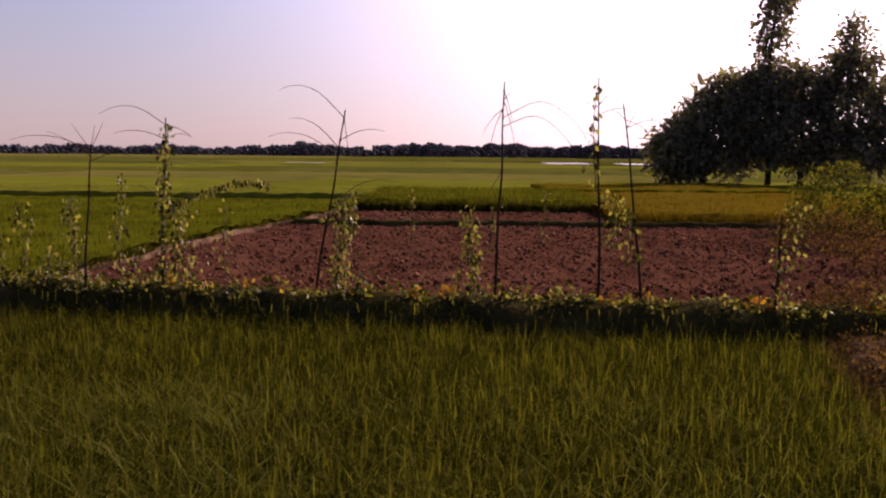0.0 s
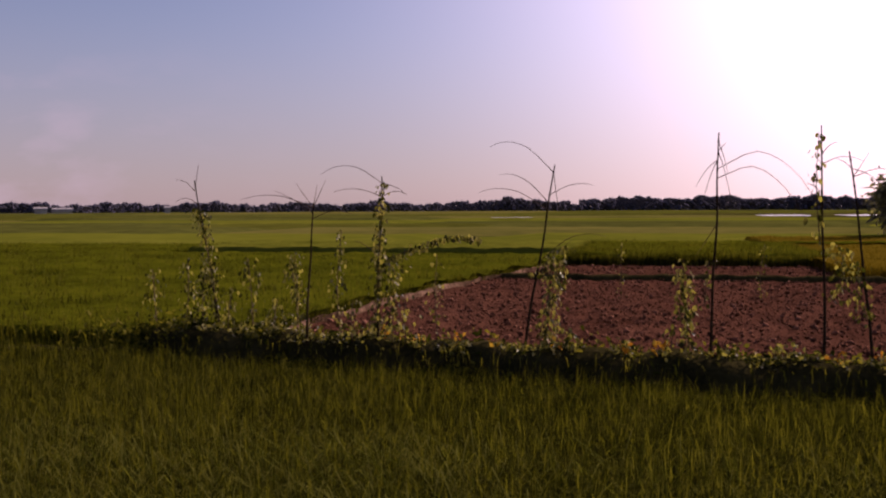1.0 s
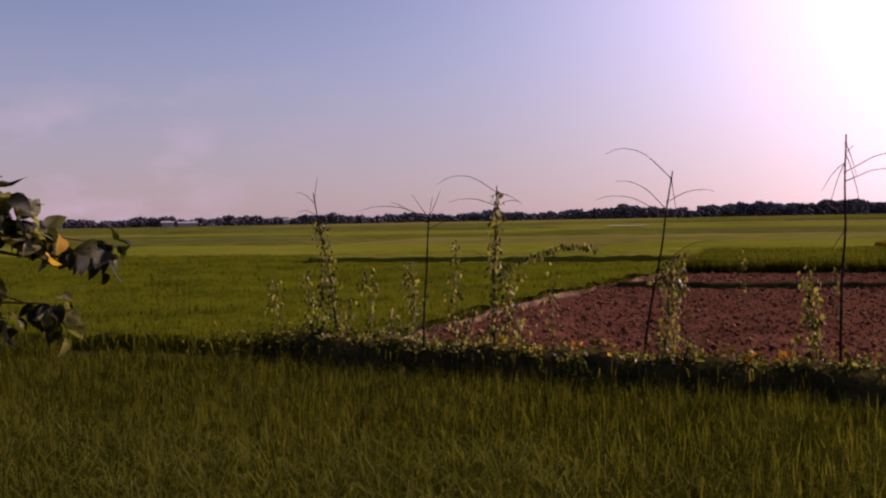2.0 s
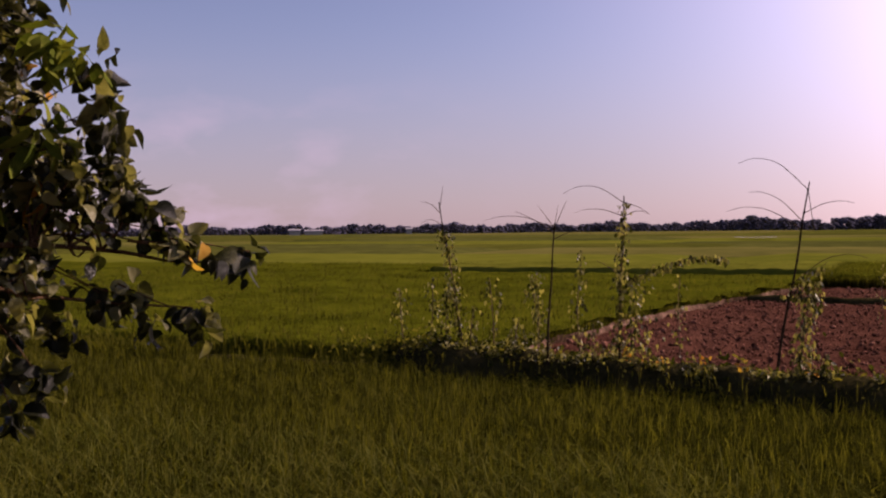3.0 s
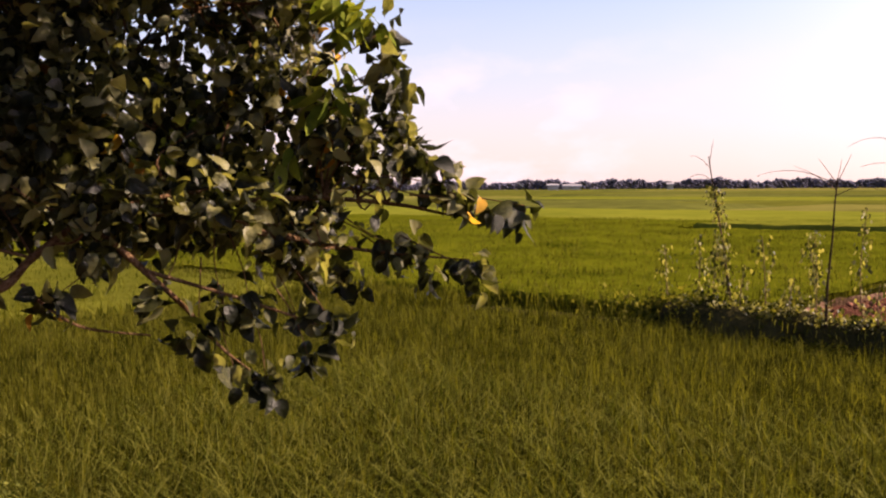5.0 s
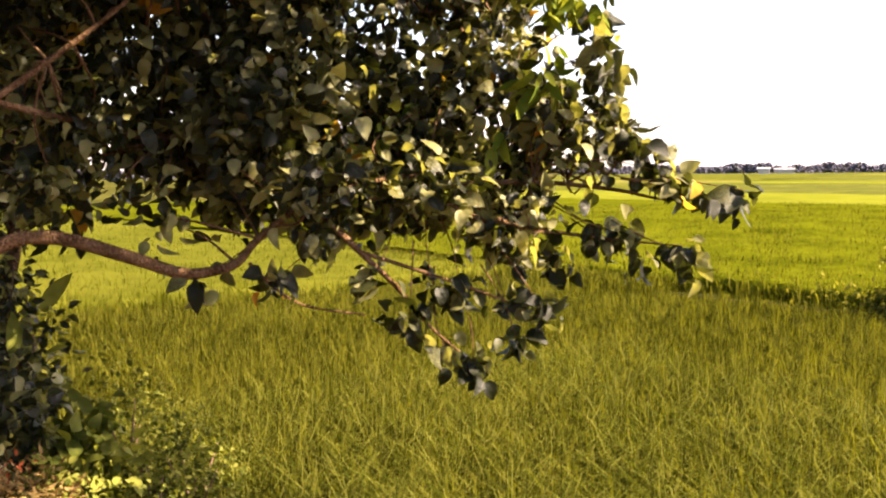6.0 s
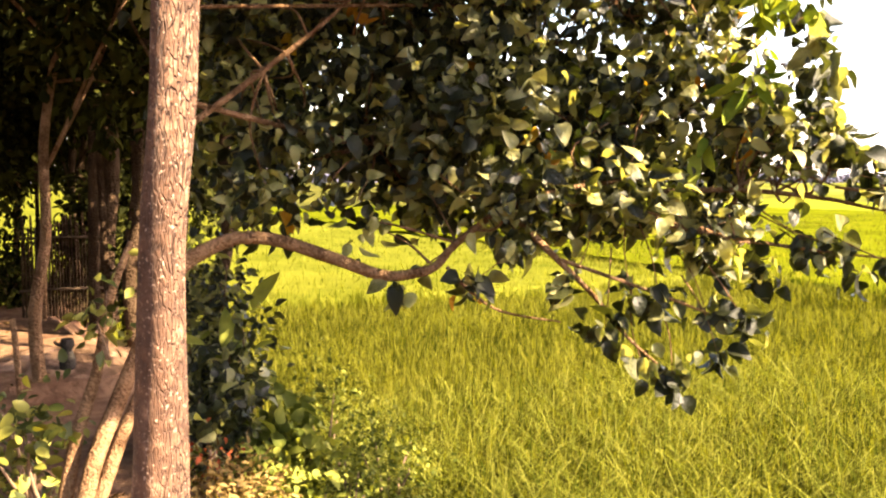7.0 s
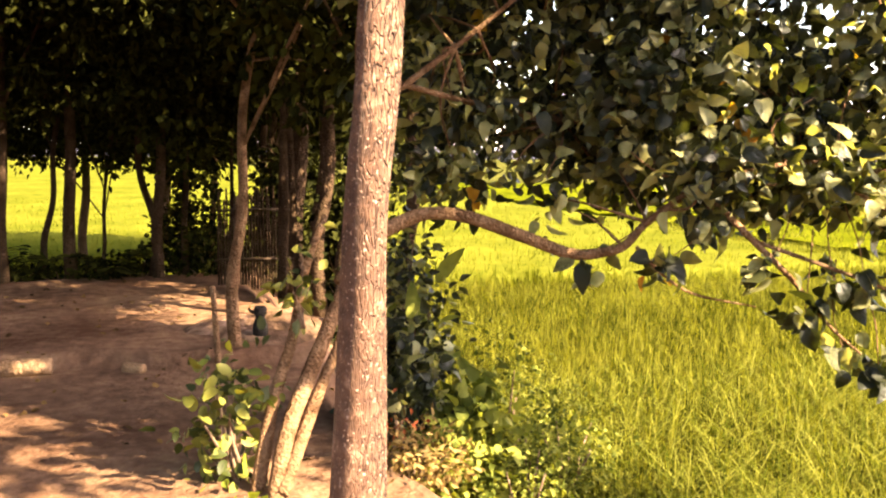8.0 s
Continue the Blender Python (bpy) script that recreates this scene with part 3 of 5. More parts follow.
def canopy(name, xs, ys, top, base, mat, label, keep=None, rough=0.05, seed=0.0):
    """The closed top of a rice plot, its rim falling to the ground."""
    x0, x1, y0, y1 = xs[0], xs[-1], ys[0], ys[-1]

    def height(x, y):
        h = top + rough * wavy(x, y, 1.3, seed) + rng.uniform(-rough, rough, x.shape) * 0.6
        rim = (x <= x0) | (x >= x1) | (y <= y0) | (y >= y1)
        return np.where(rim, base, h)
    ob = new(name, grid_mesh(name, xs, ys, height, mat, keep))
    return tagged(ob, label, "rice", kind="stuff")


# under the near blades: a sheet whose dark colour is the shade between stems
canopy("rice_shade_sheet", np.arange(-15.5, 8.2, 0.22), np.arange(2.4, 12.6, 0.22), -0.44, -0.6, M_RICE_SHADE, "dark sheet under the rice, shade between stems put in its colour",
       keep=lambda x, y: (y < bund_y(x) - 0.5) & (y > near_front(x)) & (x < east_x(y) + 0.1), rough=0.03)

# plot beyond the low bund
canopy("rice_plot_canopy", np.concatenate([np.arange(-60, -24, 0.8), np.arange(-24, -2.6, 0.25)]), np.arange(12.6, 45.6, 0.3), -0.14, -0.6, M_RICE_SHEET,
       "thick bright green rice beyond the low bund", keep=lambda x, y: (x < plough_left(y) - 0.12) & (y > bund_y(x) + 0.15) & ((y > 14.2) | (x < -6.6)) & ((y < 36.6) | (x < -19)))
# the next plot stands higher, with a dark edge towards the near one
canopy("rice_plot_canopy", np.arange(-19, -1.0, 0.3), np.arange(37.6, 46.3, 0.3), 0.0, -0.6, M_PLOT_EDGE, "taller bright rice behind a dark ditch", rough=0.06)
n = 100000
y = 12.6 + 33 * rng.uniform(0, 1, n) ** 1.6
x = rng.uniform(-34, -2.8, n)
ok = (x < plough_left(y) - 0.1) & ((y < 36.4) | (y > 37.8) | (x < -19)) & (y > bund_y(x) + 0.12) & (x > -1.9 * y) & ((y > 14.0) | (x < -6.5))
rice("rice_crop_beyond", x[ok], y[ok], -0.42, 0.42, "bright green rice plot beyond the low bund", wide=0.018, lean=0.4)

# rice hanging over the pale edge of the ploughed plot
n = 14000
y = 13.4 + 19 * rng.uniform(0, 1, n) ** 1.3
x = plough_left(y) - rng.uniform(0.08, 0.4, n)
rice("rice_verge", x, y, -0.45, 0.34, "green rice leaning over the pale earth edge", wide=0.016, lean=0.5)

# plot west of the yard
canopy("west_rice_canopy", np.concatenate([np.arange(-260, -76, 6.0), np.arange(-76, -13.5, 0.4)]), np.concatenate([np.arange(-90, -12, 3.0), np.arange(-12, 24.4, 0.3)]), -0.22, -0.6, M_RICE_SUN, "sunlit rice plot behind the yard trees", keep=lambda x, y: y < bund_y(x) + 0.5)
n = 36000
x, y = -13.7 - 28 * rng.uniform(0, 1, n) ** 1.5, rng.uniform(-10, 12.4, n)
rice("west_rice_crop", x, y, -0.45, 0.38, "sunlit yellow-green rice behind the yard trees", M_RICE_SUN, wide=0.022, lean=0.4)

# tall crop behind the ploughed plot
canopy("tall_crop_canopy", np.arange(-3.0, 16, 0.3), np.arange(33.0, 46, 0.3), 0.02, -0.6, M_RICE_SHEET, "tall dense green crop behind the ploughed plot", keep=lambda x, y: (x < 5.5) | (y > 44))
n = 40000
x, y = rng.uniform(-2.9, 5.6, n), 32.9 + 12.6 * rng.uniform(0, 1, n) ** 1.6
rice("tall_crop", x, y, -0.4, 0.55, "tall dense green crop behind the ploughed plot", wide=0.018, lean=0.35)

# ripening plot
canopy("ripening_canopy", np.arange(4.6, 17, 0.3), np.arange(27.0, 56, 0.4), -0.05, -0.6, M_YELLOW, "ripening yellow-brown crop", keep=lambda x, y: (y > 33.5) | (x > 5.0), rough=0.06)
n = 30000
x, y = rng.uniform(4.8, 17, n), 26.9 + 28 * rng.uniform(0, 1, n) ** 1.7
rice("ripening_crop", x, y, -0.35, 0.45, "ripening yellow-brown crop beyond the dyke", M_YELLOW, wide=0.018, lean=0.4)

rng = np.random.default_rng(23)
# far plots, each a low slab of crop with its own height and tone
M_PLOTS = [M_FAR_RICE,
           material("far_bright_rice", (0.066, 0.076, 0.008), (0.120, 0.126, 0.014), 0.05, 0.85, bump=0.8, bump_scale=5),
           material("far_dull_rice", (0.038, 0.045, 0.010), (0.090, 0.092, 0.018), 0.05, 0.9, bump=0.8, bump_scale=4),
           material("far_straw", (0.068, 0.068, 0.014), (0.130, 0.120, 0.028), 0.04, 0.9, bump=0.6, bump_scale=4)]


def plot(x0, x1, y0, y1, top, mat):
    if x1 > 10 and x0 < 90 and y1 > 140 and y0 < 270:
        top = -0.5                  # low crop round the pond
    xs, ys = np.linspace(x0, x1, 14), np.linspace(y0, y1, 8)

    def height(x, y):
        rim = (x <= x0) | (x >= x1) | (y <= y0) | (y >= y1)
        return np.where(rim, -0.6, top + 0.05 * wavy(x, y, 0.2) + rng.uniform(-0.04, 0.04, x.shape))
    me = grid_mesh("far_plot", xs, ys, height, mat)
    ob = new("far_plot", me)
    return tagged(ob, "far rice plot in green and dull straw tones", "rice field", kind="structure")


edges = [46.4, 74, 98, 124, 160, 205, 262, 340, 440, 620]
for k, (y0, y1) in enumerate(zip(edges, edges[1:])):
    x0 = -1.6 * y1
    while x0 < 0.6 * y1:
        wide = rng.uniform(0.5, 1.1) * (70 if k == 0 else 30 + y0 * 0.35)
        kind = 1 if k == 0 else int(rng.choice([0, 1, 2, 2, 3] if k < 5 else [0, 2, 3, 3]))
        if not (k > 4 and 20 < x0 + wide / 2 < 75 and y0 < 300):
            plot(x0 + 0.5, x0 + wide, y0 + 0.4, y1 - rng.uniform(0.3, 1.5), -0.22 + rng.uniform(-0.1, 0.12), M_PLOTS[kind])
        x0 += wide

for name, corners in (("still bright pond among far fields", [(24, 226), (34, 224), (36, 256), (25, 258)]), ("second bright pond beyond the fields", [(41, 222), (53, 220), (55, 252), (43, 254)]),
                      ("small bright puddle among far fields", [(-27, 168), (-20, 168), (-21, 173), (-28, 173)])):
    z = -0.44 if corners[0][0] > 0 else -0.10
    tagged(new("pond", np_mesh("pond", [(cx_, cy_, z) for cx_, cy_ in corners], [(0, 1, 2, 3)], M_WATER)), name, "pond", kind="structure")

# ---- far woods along the horizon ----
def woods():
    at, size = [], []
    for az in np.arange(-48, 112, 0.03):
        r = 640 + 25 * math.sin(az * 0.7) + rng.uniform(-12, 30)
        h = 5.6 + 0.9 * math.sin(az * 1.3) + 0.6 * math.sin(az * 4.1) + 0.6 * math.sin(az * 9.7 + 1) * math.sin(az * 2.2) + (2.6 if -25 < az < 4 else 0) + 4.0 * math.exp(-((az - 8.2) / 1.1) ** 2)
        h *= rng.uniform(0.88, 1.05)
        a = radians(az)
        for z in np.append(np.arange(0.2, h - 0.9, 0.9), h - 0.9):
            at.append((-r * math.sin(a) + rng.normal(0, 1.0), r * math.cos(a) + rng.normal(0, 1.0), z - 0.5))
            size.append(rng.uniform(0.55, 1.25))
    at, size = np.array(at), np.array(size)
    octa = np.array([(1, 0, 0.1), (0, 1, -0.1), (-1, 0.1, 0), (0, -1, 0), (0.1, 0, 0.8), (0, 0, -0.8)]) * 1.3
    sides = np.array([(0, 1, 4), (1, 2, 4), (2, 3, 4), (3, 0, 4), (1, 0, 5), (2, 1, 5), (3, 2, 5), (0, 3, 5)])
    return scattered("far_woods", (octa, sides), at, random_ways(len(at)) * [1, 1, 0], np.tile([0, 0, 1.0], (len(at), 1)), size, M_WOODS_HAZE)


tagged(new("far_woods", woods()), "dark line of far trees on the horizon, haze in its colour", "woods", kind="stuff")


# ---- trees ----
def limb(points, r0, r1, sides=8, n=None, knobs=0.05):
    return tube(smooth_line(points, n or 5 * len(points)), r0, r1, sides, knobs)


def local(points, base):
    return np.asarray(points, float) - np.asarray(base, float)


def leafy_clusters(centres, per, reach, size, down=0.6):
    """Places, ways, normals and sizes of leaves in loose clusters round the given centres."""
    c = np.repeat(np.asarray(centres, float), per, axis=0)
    n = len(c)
    off = rng.normal(size=(n, 3)) * reach
    way = 0.7 * off / (reach + 1e-6) + rng.normal(size=(n, 3)) * 0.6
    way[:, 2] -= down
    up = rng.normal(size=(n, 3)) + [0.1, 0.1, 0.45]
    return c + off * 0.7, way, up, size * rng.uniform(0.55, 1.2, n)


def crown_points(blobs, count):
    """Points in the outer part of ellipsoids (x, y, z, rx, ry, rz), shared out by size."""
    b = np.array(blobs, float)
    share = b[:, 3] * b[:, 4] + b[:, 4] * b[:, 5]
    pick = rng.choice(len(b), count, p=share / share.sum())
    d = rng.normal(size=(count, 3))
    d /= np.linalg.norm(d, axis=1, keepdims=True)
    d *= rng.uniform(0.35, 1.05, (count, 1)) ** 0.6
    return b[pick, :3] + d * b[pick, 3:]


def standing_tree(name, base, trunk_pts, r0, r1, blobs, clusters, per, leaf, label, bark, leafmat, group="", shape=LEAF, reach=0.16, limbs=10, category="tree"):
    """A tree: tapered trunk, limbs that run from it into the crown, and leaves in clusters."""
    root = thing(name, base, label, category, group)
    pts = local(trunk_pts, base)
    me = tubes_mesh("trunk", [limb(pts, r0, r1, 10, knobs=0.06)], bark)
    child("trunk", me, root)
    cent = crown_points(blobs, clusters)
    ends = cent[rng.choice(len(cent), min(limbs, len(cent)), replace=False)]
    arms = []
    for e in ends:
        u = rng.uniform(0.55, 1.0)
        s = smooth_line(pts, 20)[int(u * 19)]
        e = e - base
        mid = (s + e) / 2 + rng.normal(0, 0.12, 3) * np.linalg.norm(e - s) * 0.5 + [0, 0, 0.06]
        arms.append(limb([s, mid, e], r1 * 0.55, 0.012, 6, 9))
    child("limb", tubes_mesh("limb", arms, bark), root)
    at, way, up, size = leafy_clusters(cent - base, per, reach, leaf)
    child("crown", scattered("crown", shape, at, way, up, size, leafmat), root)
    return root


# the foreground trunk, sunlit, with its crown overhead
def front_tree():
    base = np.array((-3.125, 0.665, -0.02))
    root = thing("tree", base, "slim straight tree with sunlit fissured reddish-grey bark", "tree", "trees of the yard")
    axis = smooth_line([(0, 0, -0.15), (0.0, 0.008, 0.4), (0.0, 0.022, 0.78), (0.005, 0.040, 1.36), (0.010, 0.072, 1.74), (0.013, 0.082, 2.02), (0.0, 0.11, 3.2), (-0.06, 0.16, 4.6), (0.02, 0.2, 6.0)], 260)
    sides, verts = 96, []
    for k, c in enumerate(axis):
        z = c[2]
        r = np.interp(z, [-0.15, 0.0, 0.15, 0.5, 1.3, 2.2, 4.0, 6.0], [0.125, 0.108, 0.096, 0.089, 0.071, 0.064, 0.052, 0.035])
        ang = np.arange(sides) / sides * 2 * np.pi
        # plates of bark between wandering cracks
        s = np.abs(np.sin(ang * 15 + 1.1 * np.sin(z * 4 + ang * 2) + 0.45 * np.sin(z * 13 + ang * 5)))
        cross = np.abs(np.sin(z * 37 + 2.4 * np.sin(ang * 7) + 1.1 * np.sin(ang * 17 + z * 3)))
        rough = np.clip(0.45 + 0.75 * np.sin(ang) + 0.25 * np.sin(z * 3), 0.12, 1)
        relief = -0.0042 * rough * np.exp(-(s / 0.2) ** 2) - 0.0022 * rough * np.exp(-(cross / 0.13) ** 2)
        swell = 0.006 * np.sin(ang * 2 + z * 1.7) + 0.004 * np.sin(ang * 3 - z * 4)
        rr = r + relief + swell
        verts.append(np.column_stack([c[0] + rr * np.cos(ang), c[1] + rr * np.sin(ang), np.full(sides, z)]))
    i, j = np.meshgrid(np.arange(len(axis) - 1), np.arange(sides), indexing="ij")
    k = (j + 1) % sides
    f = np.stack([i * sides + j, i * sides + k, (i + 1) * sides + k, (i + 1) * sides + j], -1).reshape(-1, 4)
    child("trunk", np_mesh("trunk", np.vstack(verts), f, M_BARK), root)
    top = axis[-70:]
    # crown out of view; wide and low blobs are added to shade the yard
    cent = crown_points([(-0.3, 0.2, 4.4, 1.4, 1.4, 0.9), (0.1, 0.4, 5.9, 1.3, 1.3, 0.9), (-1.2, 0.4, 4.0, 1.0, 1.0, 0.7), (-0.8, 1.3, 4.0, 0.9, 0.9, 0.6), (-1.5, -1.6, 4.6, 2.0, 1.8, 0.6), (0.9, -2.0, 4.6, 1.7, 1.8, 0.6), (-3.6, -1.7, 4.8, 2.0, 1.8, 0.6),
                         (0.9, 2.6, 3.35, 0.55, 0.55, 0.3), (0.4, 3.0, 3.45, 0.55, 0.55, 0.3), (1.45, 2.55, 3.6, 0.45, 0.45, 0.25)], 760)
    arms = []
    for e in cent[:16]:
        s = top[rng.integers(0, 60)]
        arms.append(limb([s, (s + e) / 2 + [0, 0, 0.1], e], 0.03, 0.008, 6, 9))
    child("limb", tubes_mesh("limb", arms, M_BRANCH), root)
    at, way, up, size = leafy_clusters(cent, 8, 0.2, 0.19)
    child("crown", scattered("crown", LEAF, at, way, up, size, M_LEAF), root)
    return root


front_tree()


# the leaning tree whose low branch reaches over the rice
def leaning_tree():
    base = np.array((-4.64, 0.62, -0.03))
    root = thing("tree", base, "leaning tree with a low crooked branch and drooping heart-shaped leaves", "tree", "trees of the yard")
    stem = [(-4.63, 0.61, -0.10), (-4.80, 0.70, 0.25), (-4.94, 0.83, 0.5), (-4.98, 0.93, 0.72), (-5.06, 1.05, 1.0), (-5.18, 1.15, 1.6), (-5.25, 1.17, 2.3), (-5.35, 1.5, 3.2), (-5.3, 2.1, 4.0)]
    child("stem", tubes_mesh("stem", [limb(local(stem, base), 0.043, 0.028, 10, 40, 0.04)], M_BRANCH), root, "pale brown leaning main stem")
    low = [(-5.01, 1.0, 0.92), (-5.08, 1.14, 1.10), (-5.10, 1.27, 1.19), (-5.06, 1.44, 1.26), (-5.00, 1.64, 1.245), (-4.86, 1.87, 1.16), (-4.75, 2.09, 1.075),
           (-4.64, 2.22, 1.09), (-4.60, 2.31, 1.125), (-4.57, 2.39, 1.22), (-4.52, 2.50, 1.32), (-4.50, 2.65, 1.41), (-4.45, 2.95, 1.50), (-4.35, 3.30, 1.55)]
    branch = child("branch", tubes_mesh("branch", [limb(local(low, base), 0.044, 0.010, 9, 70, 0.07)], M_BRANCH), root, "crooked low branch in brown bark")
    stem_b = [(-4.66, 0.66, 0.02), (-4.82, 0.79, 0.27), (-4.93, 0.90, 0.48), (-5.0, 1.0, 0.68), (-5.1, 1.12, 1.1), (-5.4, 1.18, 2.0)]
    child("stem", tubes_mesh("stem", [limb(local(stem_b, base), 0.034, 0.02, 9, 30, 0.04)], M_BRANCH), root)
    stem_c = [(-4.74, 0.54, -0.08), (-4.98, 0.66, 0.36), (-5.1, 0.77, 0.64), (-5.12, 0.84, 0.98), (-5.16, 0.95, 1.25)]
    child("stem", tubes_mesh("stem", [limb(local(stem_c, base), 0.038, 0.016, 9, 30, 0.04)], M_BRANCH), root)

    # limbs into the crown
    arms = [[(-5.21, 1.16, 1.75), (-5.22, 1.6, 2.08), (-5.13, 1.9, 2.33), (-5.05, 2.2, 2.6), (-4.9, 2.8, 3.0)],
            [(-5.23, 1.17, 1.95), (-5.3, 2.2, 1.75), (-5.1, 2.9, 1.75), (-4.8, 3.5, 1.85), (-4.4, 3.95, 1.95)],
            [(-5.26, 1.2, 2.4), (-5.2, 2.5, 2.5), (-4.9, 3.2, 2.5), (-4.55, 3.8, 2.6)],
            [(-4.40, 3.10, 1.47), (-4.10, 3.40, 1.32), (-3.85, 3.75, 1.24), (-3.65, 3.98, 1.20), (-3.42, 4.20, 1.17)],
            [(-4.35, 3.30, 1.48), (-4.05, 3.70, 1.50), (-3.75, 4.02, 1.46), (-3.5, 4.22, 1.40), (-3.24, 4.46, 1.42)],
            [(-4.50, 2.65, 1.41), (-4.36, 2.86, 1.16), (-4.24, 3.00, 0.98), (-4.12, 3.12, 0.78), (-4.00, 3.25, 0.63)],
            [(-4.36, 2.86, 1.16), (-4.12, 3.20, 1.02), (-3.96, 3.42, 0.92), (-3.88, 3.55, 0.86)],
            [(-4.58, 2.36, 1.12), (-4.52, 2.46, 1.00), (-4.45, 2.60, 0.90), (-4.30, 2.85, 0.85)],
            [(-5.35, 1.5, 3.2), (-5.1, 2.7, 3.3), (-4.7, 3.5, 3.2), (-4.5, 3.9, 3.0)],
            [(-5.3, 2.1, 4.0), (-4.4, 3.0, 3.7), (-3.4, 3.9, 3.8), (-2.6, 4.4, 3.85), (-1.5, 5.0, 3.9)]]
    for a in arms:
        child("twig", tubes_mesh("twig", [limb(local(a, base), 0.02 if len(a) > 4 else 0.012, 0.004, 6, 24, 0.1)], M_BRANCH), root)

    blobs = [(-4.05, 3.95, 1.62, 0.34, 0.36, 0.26), (-4.30, 3.85, 1.95, 0.42, 0.42, 0.32), (-4.95, 3.60, 2.20, 0.6, 0.45, 0.45), (-4.5, 3.82, 2.42, 0.40, 0.35, 0.36),
             (-4.55, 3.60, 1.50, 0.45, 0.45, 0.25), (-5.15, 3.20, 1.85, 0.6, 0.6, 0.45), (-5.45, 2.65, 2.0, 0.6, 0.6, 0.55), (-5.75, 2.1, 2.15, 0.6, 0.6, 0.55),
             (-5.95, 1.75, 1.75, 0.5, 0.5, 0.55), (-4.30, 3.78, 1.28, 0.26, 0.26, 0.13), (-4.85, 3.2, 1.36, 0.36, 0.36, 0.12), (-5.3, 2.85, 1.5, 0.45, 0.5, 0.2), (-4.8, 3.5, 1.9, 0.4, 0.4, 0.4),
             (-3.86, 3.95, 1.74, 0.20, 0.20, 0.18), (-3.98, 3.62, 1.32, 0.20, 0.22, 0.14),
             (-5.38, 1.55, 1.52, 0.18, 0.20, 0.16), (-5.18, 1.80, 1.44, 0.16, 0.18, 0.12), (-4.98, 2.04, 1.42, 0.15, 0.18, 0.12), (-4.82, 2.42, 1.55, 0.18, 0.2, 0.14), (-4.60, 2.86, 1.40, 0.18, 0.2, 0.14),
             (-4.36, 2.72, 1.52, 0.18, 0.2, 0.14), (-4.25, 3.00, 1.52, 0.2, 0.2, 0.15), (-4.15, 3.30, 1.45, 0.2, 0.2, 0.15), (-4.42, 2.60, 1.36, 0.12, 0.12, 0.1),
             (-5.05, 2.85, 2.35, 0.42, 0.35, 0.26), (-4.9, 3.1, 2.5, 0.4, 0.35, 0.22), (-5.45, 1.95, 1.75, 0.36, 0.3, 0.16)]
    # blobs from z 2.9 up are mostly unseen, there to shade the crown
    high = [(-4.75, 3.85, 2.9, 0.6, 0.6, 0.45), (-5.1, 3.3, 3.2, 0.5, 0.5, 0.4), (-5.6, 2.6, 3.2, 0.8, 0.8, 0.6), (-5.9, 1.7, 3.0, 0.7, 0.7, 0.6),
            (-5.4, 2.75, 2.55, 0.5, 0.45, 0.4), (-4.9, 2.75, 1.95, 0.42, 0.4, 0.36), (-5.3, 2.4, 1.9, 0.45, 0.42, 0.36)]
    # out of view with their limb, added to throw dappled shade on the yard
    spread = [(-4.3, 2.5, 3.25, 0.6, 0.6, 0.42), (-4.4, 1.9, 3.2, 0.5, 0.5, 0.4), (-2.5, 4.3, 3.8, 0.6, 0.55, 0.3), (-2.95, 3.6, 3.75, 0.6, 0.5, 0.3), (-3.35, 4.3, 3.95, 0.6, 0.6, 0.3),
              (-2.0, 5.0, 4.25, 0.55, 0.5, 0.3), (-3.7, 3.5, 3.7, 0.6, 0.6, 0.3), (-1.4, 5.0, 3.8, 0.42, 0.42, 0.25), (-1.45, 4.9, 3.85, 0.42, 0.42, 0.25)]
    cent = crown_points(blobs, 880)
    upper = crown_points(high, 400)
    outer = crown_points(spread, 185)
    # main crown takes the paler sunlit copy, the higher leaves the dark one
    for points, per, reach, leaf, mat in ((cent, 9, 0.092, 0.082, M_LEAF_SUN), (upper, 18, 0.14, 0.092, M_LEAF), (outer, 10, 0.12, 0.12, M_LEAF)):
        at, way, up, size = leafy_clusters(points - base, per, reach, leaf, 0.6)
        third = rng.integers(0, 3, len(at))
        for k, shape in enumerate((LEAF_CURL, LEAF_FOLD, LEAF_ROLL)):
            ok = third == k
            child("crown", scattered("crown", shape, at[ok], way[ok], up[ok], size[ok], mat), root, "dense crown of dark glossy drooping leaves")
    hubs = np.vstack([smooth_line(local(q, base), 12)[3:] for q in arms + [low[6:]]])
    twigs = []
    for e in cent[rng.choice(len(cent), 300, replace=False)] - base:
        s = hubs[np.argmin(np.linalg.norm(hubs - e, axis=1) + rng.uniform(0, 0.35, len(hubs)))]
        if np.linalg.norm(e - s) < 0.6:
            twigs.append(tube(smooth_line([s, (s + e) / 2 + rng.normal(0, 0.05, 3), e], 8), 0.009, 0.003, 5))
    child("branchwork", tubes_mesh("branchwork", twigs, M_BRANCH), root, "thin reddish-brown branchwork inside the crown")["kind"] = "stuff"
    young = np.vstack([crown_points([(-3.85, 3.92, 2.40, 0.10, 0.10, 0.09), (-3.95, 3.80, 2.50, 0.08, 0.08, 0.08), (-3.96, 3.74, 1.98, 0.07, 0.07, 0.09)], 15), crown_points([(-4.4, 3.6, 2.0, 0.5, 0.5, 0.5)], 8)])
    at, way, up, size = leafy_clusters(young - base, 5, 0.06, 0.16, 1.1)
    child("young_leaves", scattered("young_leaves", LEAF_SLIM, at, way, up, size, M_LEAF_YOUNG), root, "bright yellow-green young leaves")
    dry = crown_points(blobs[:9], 22)
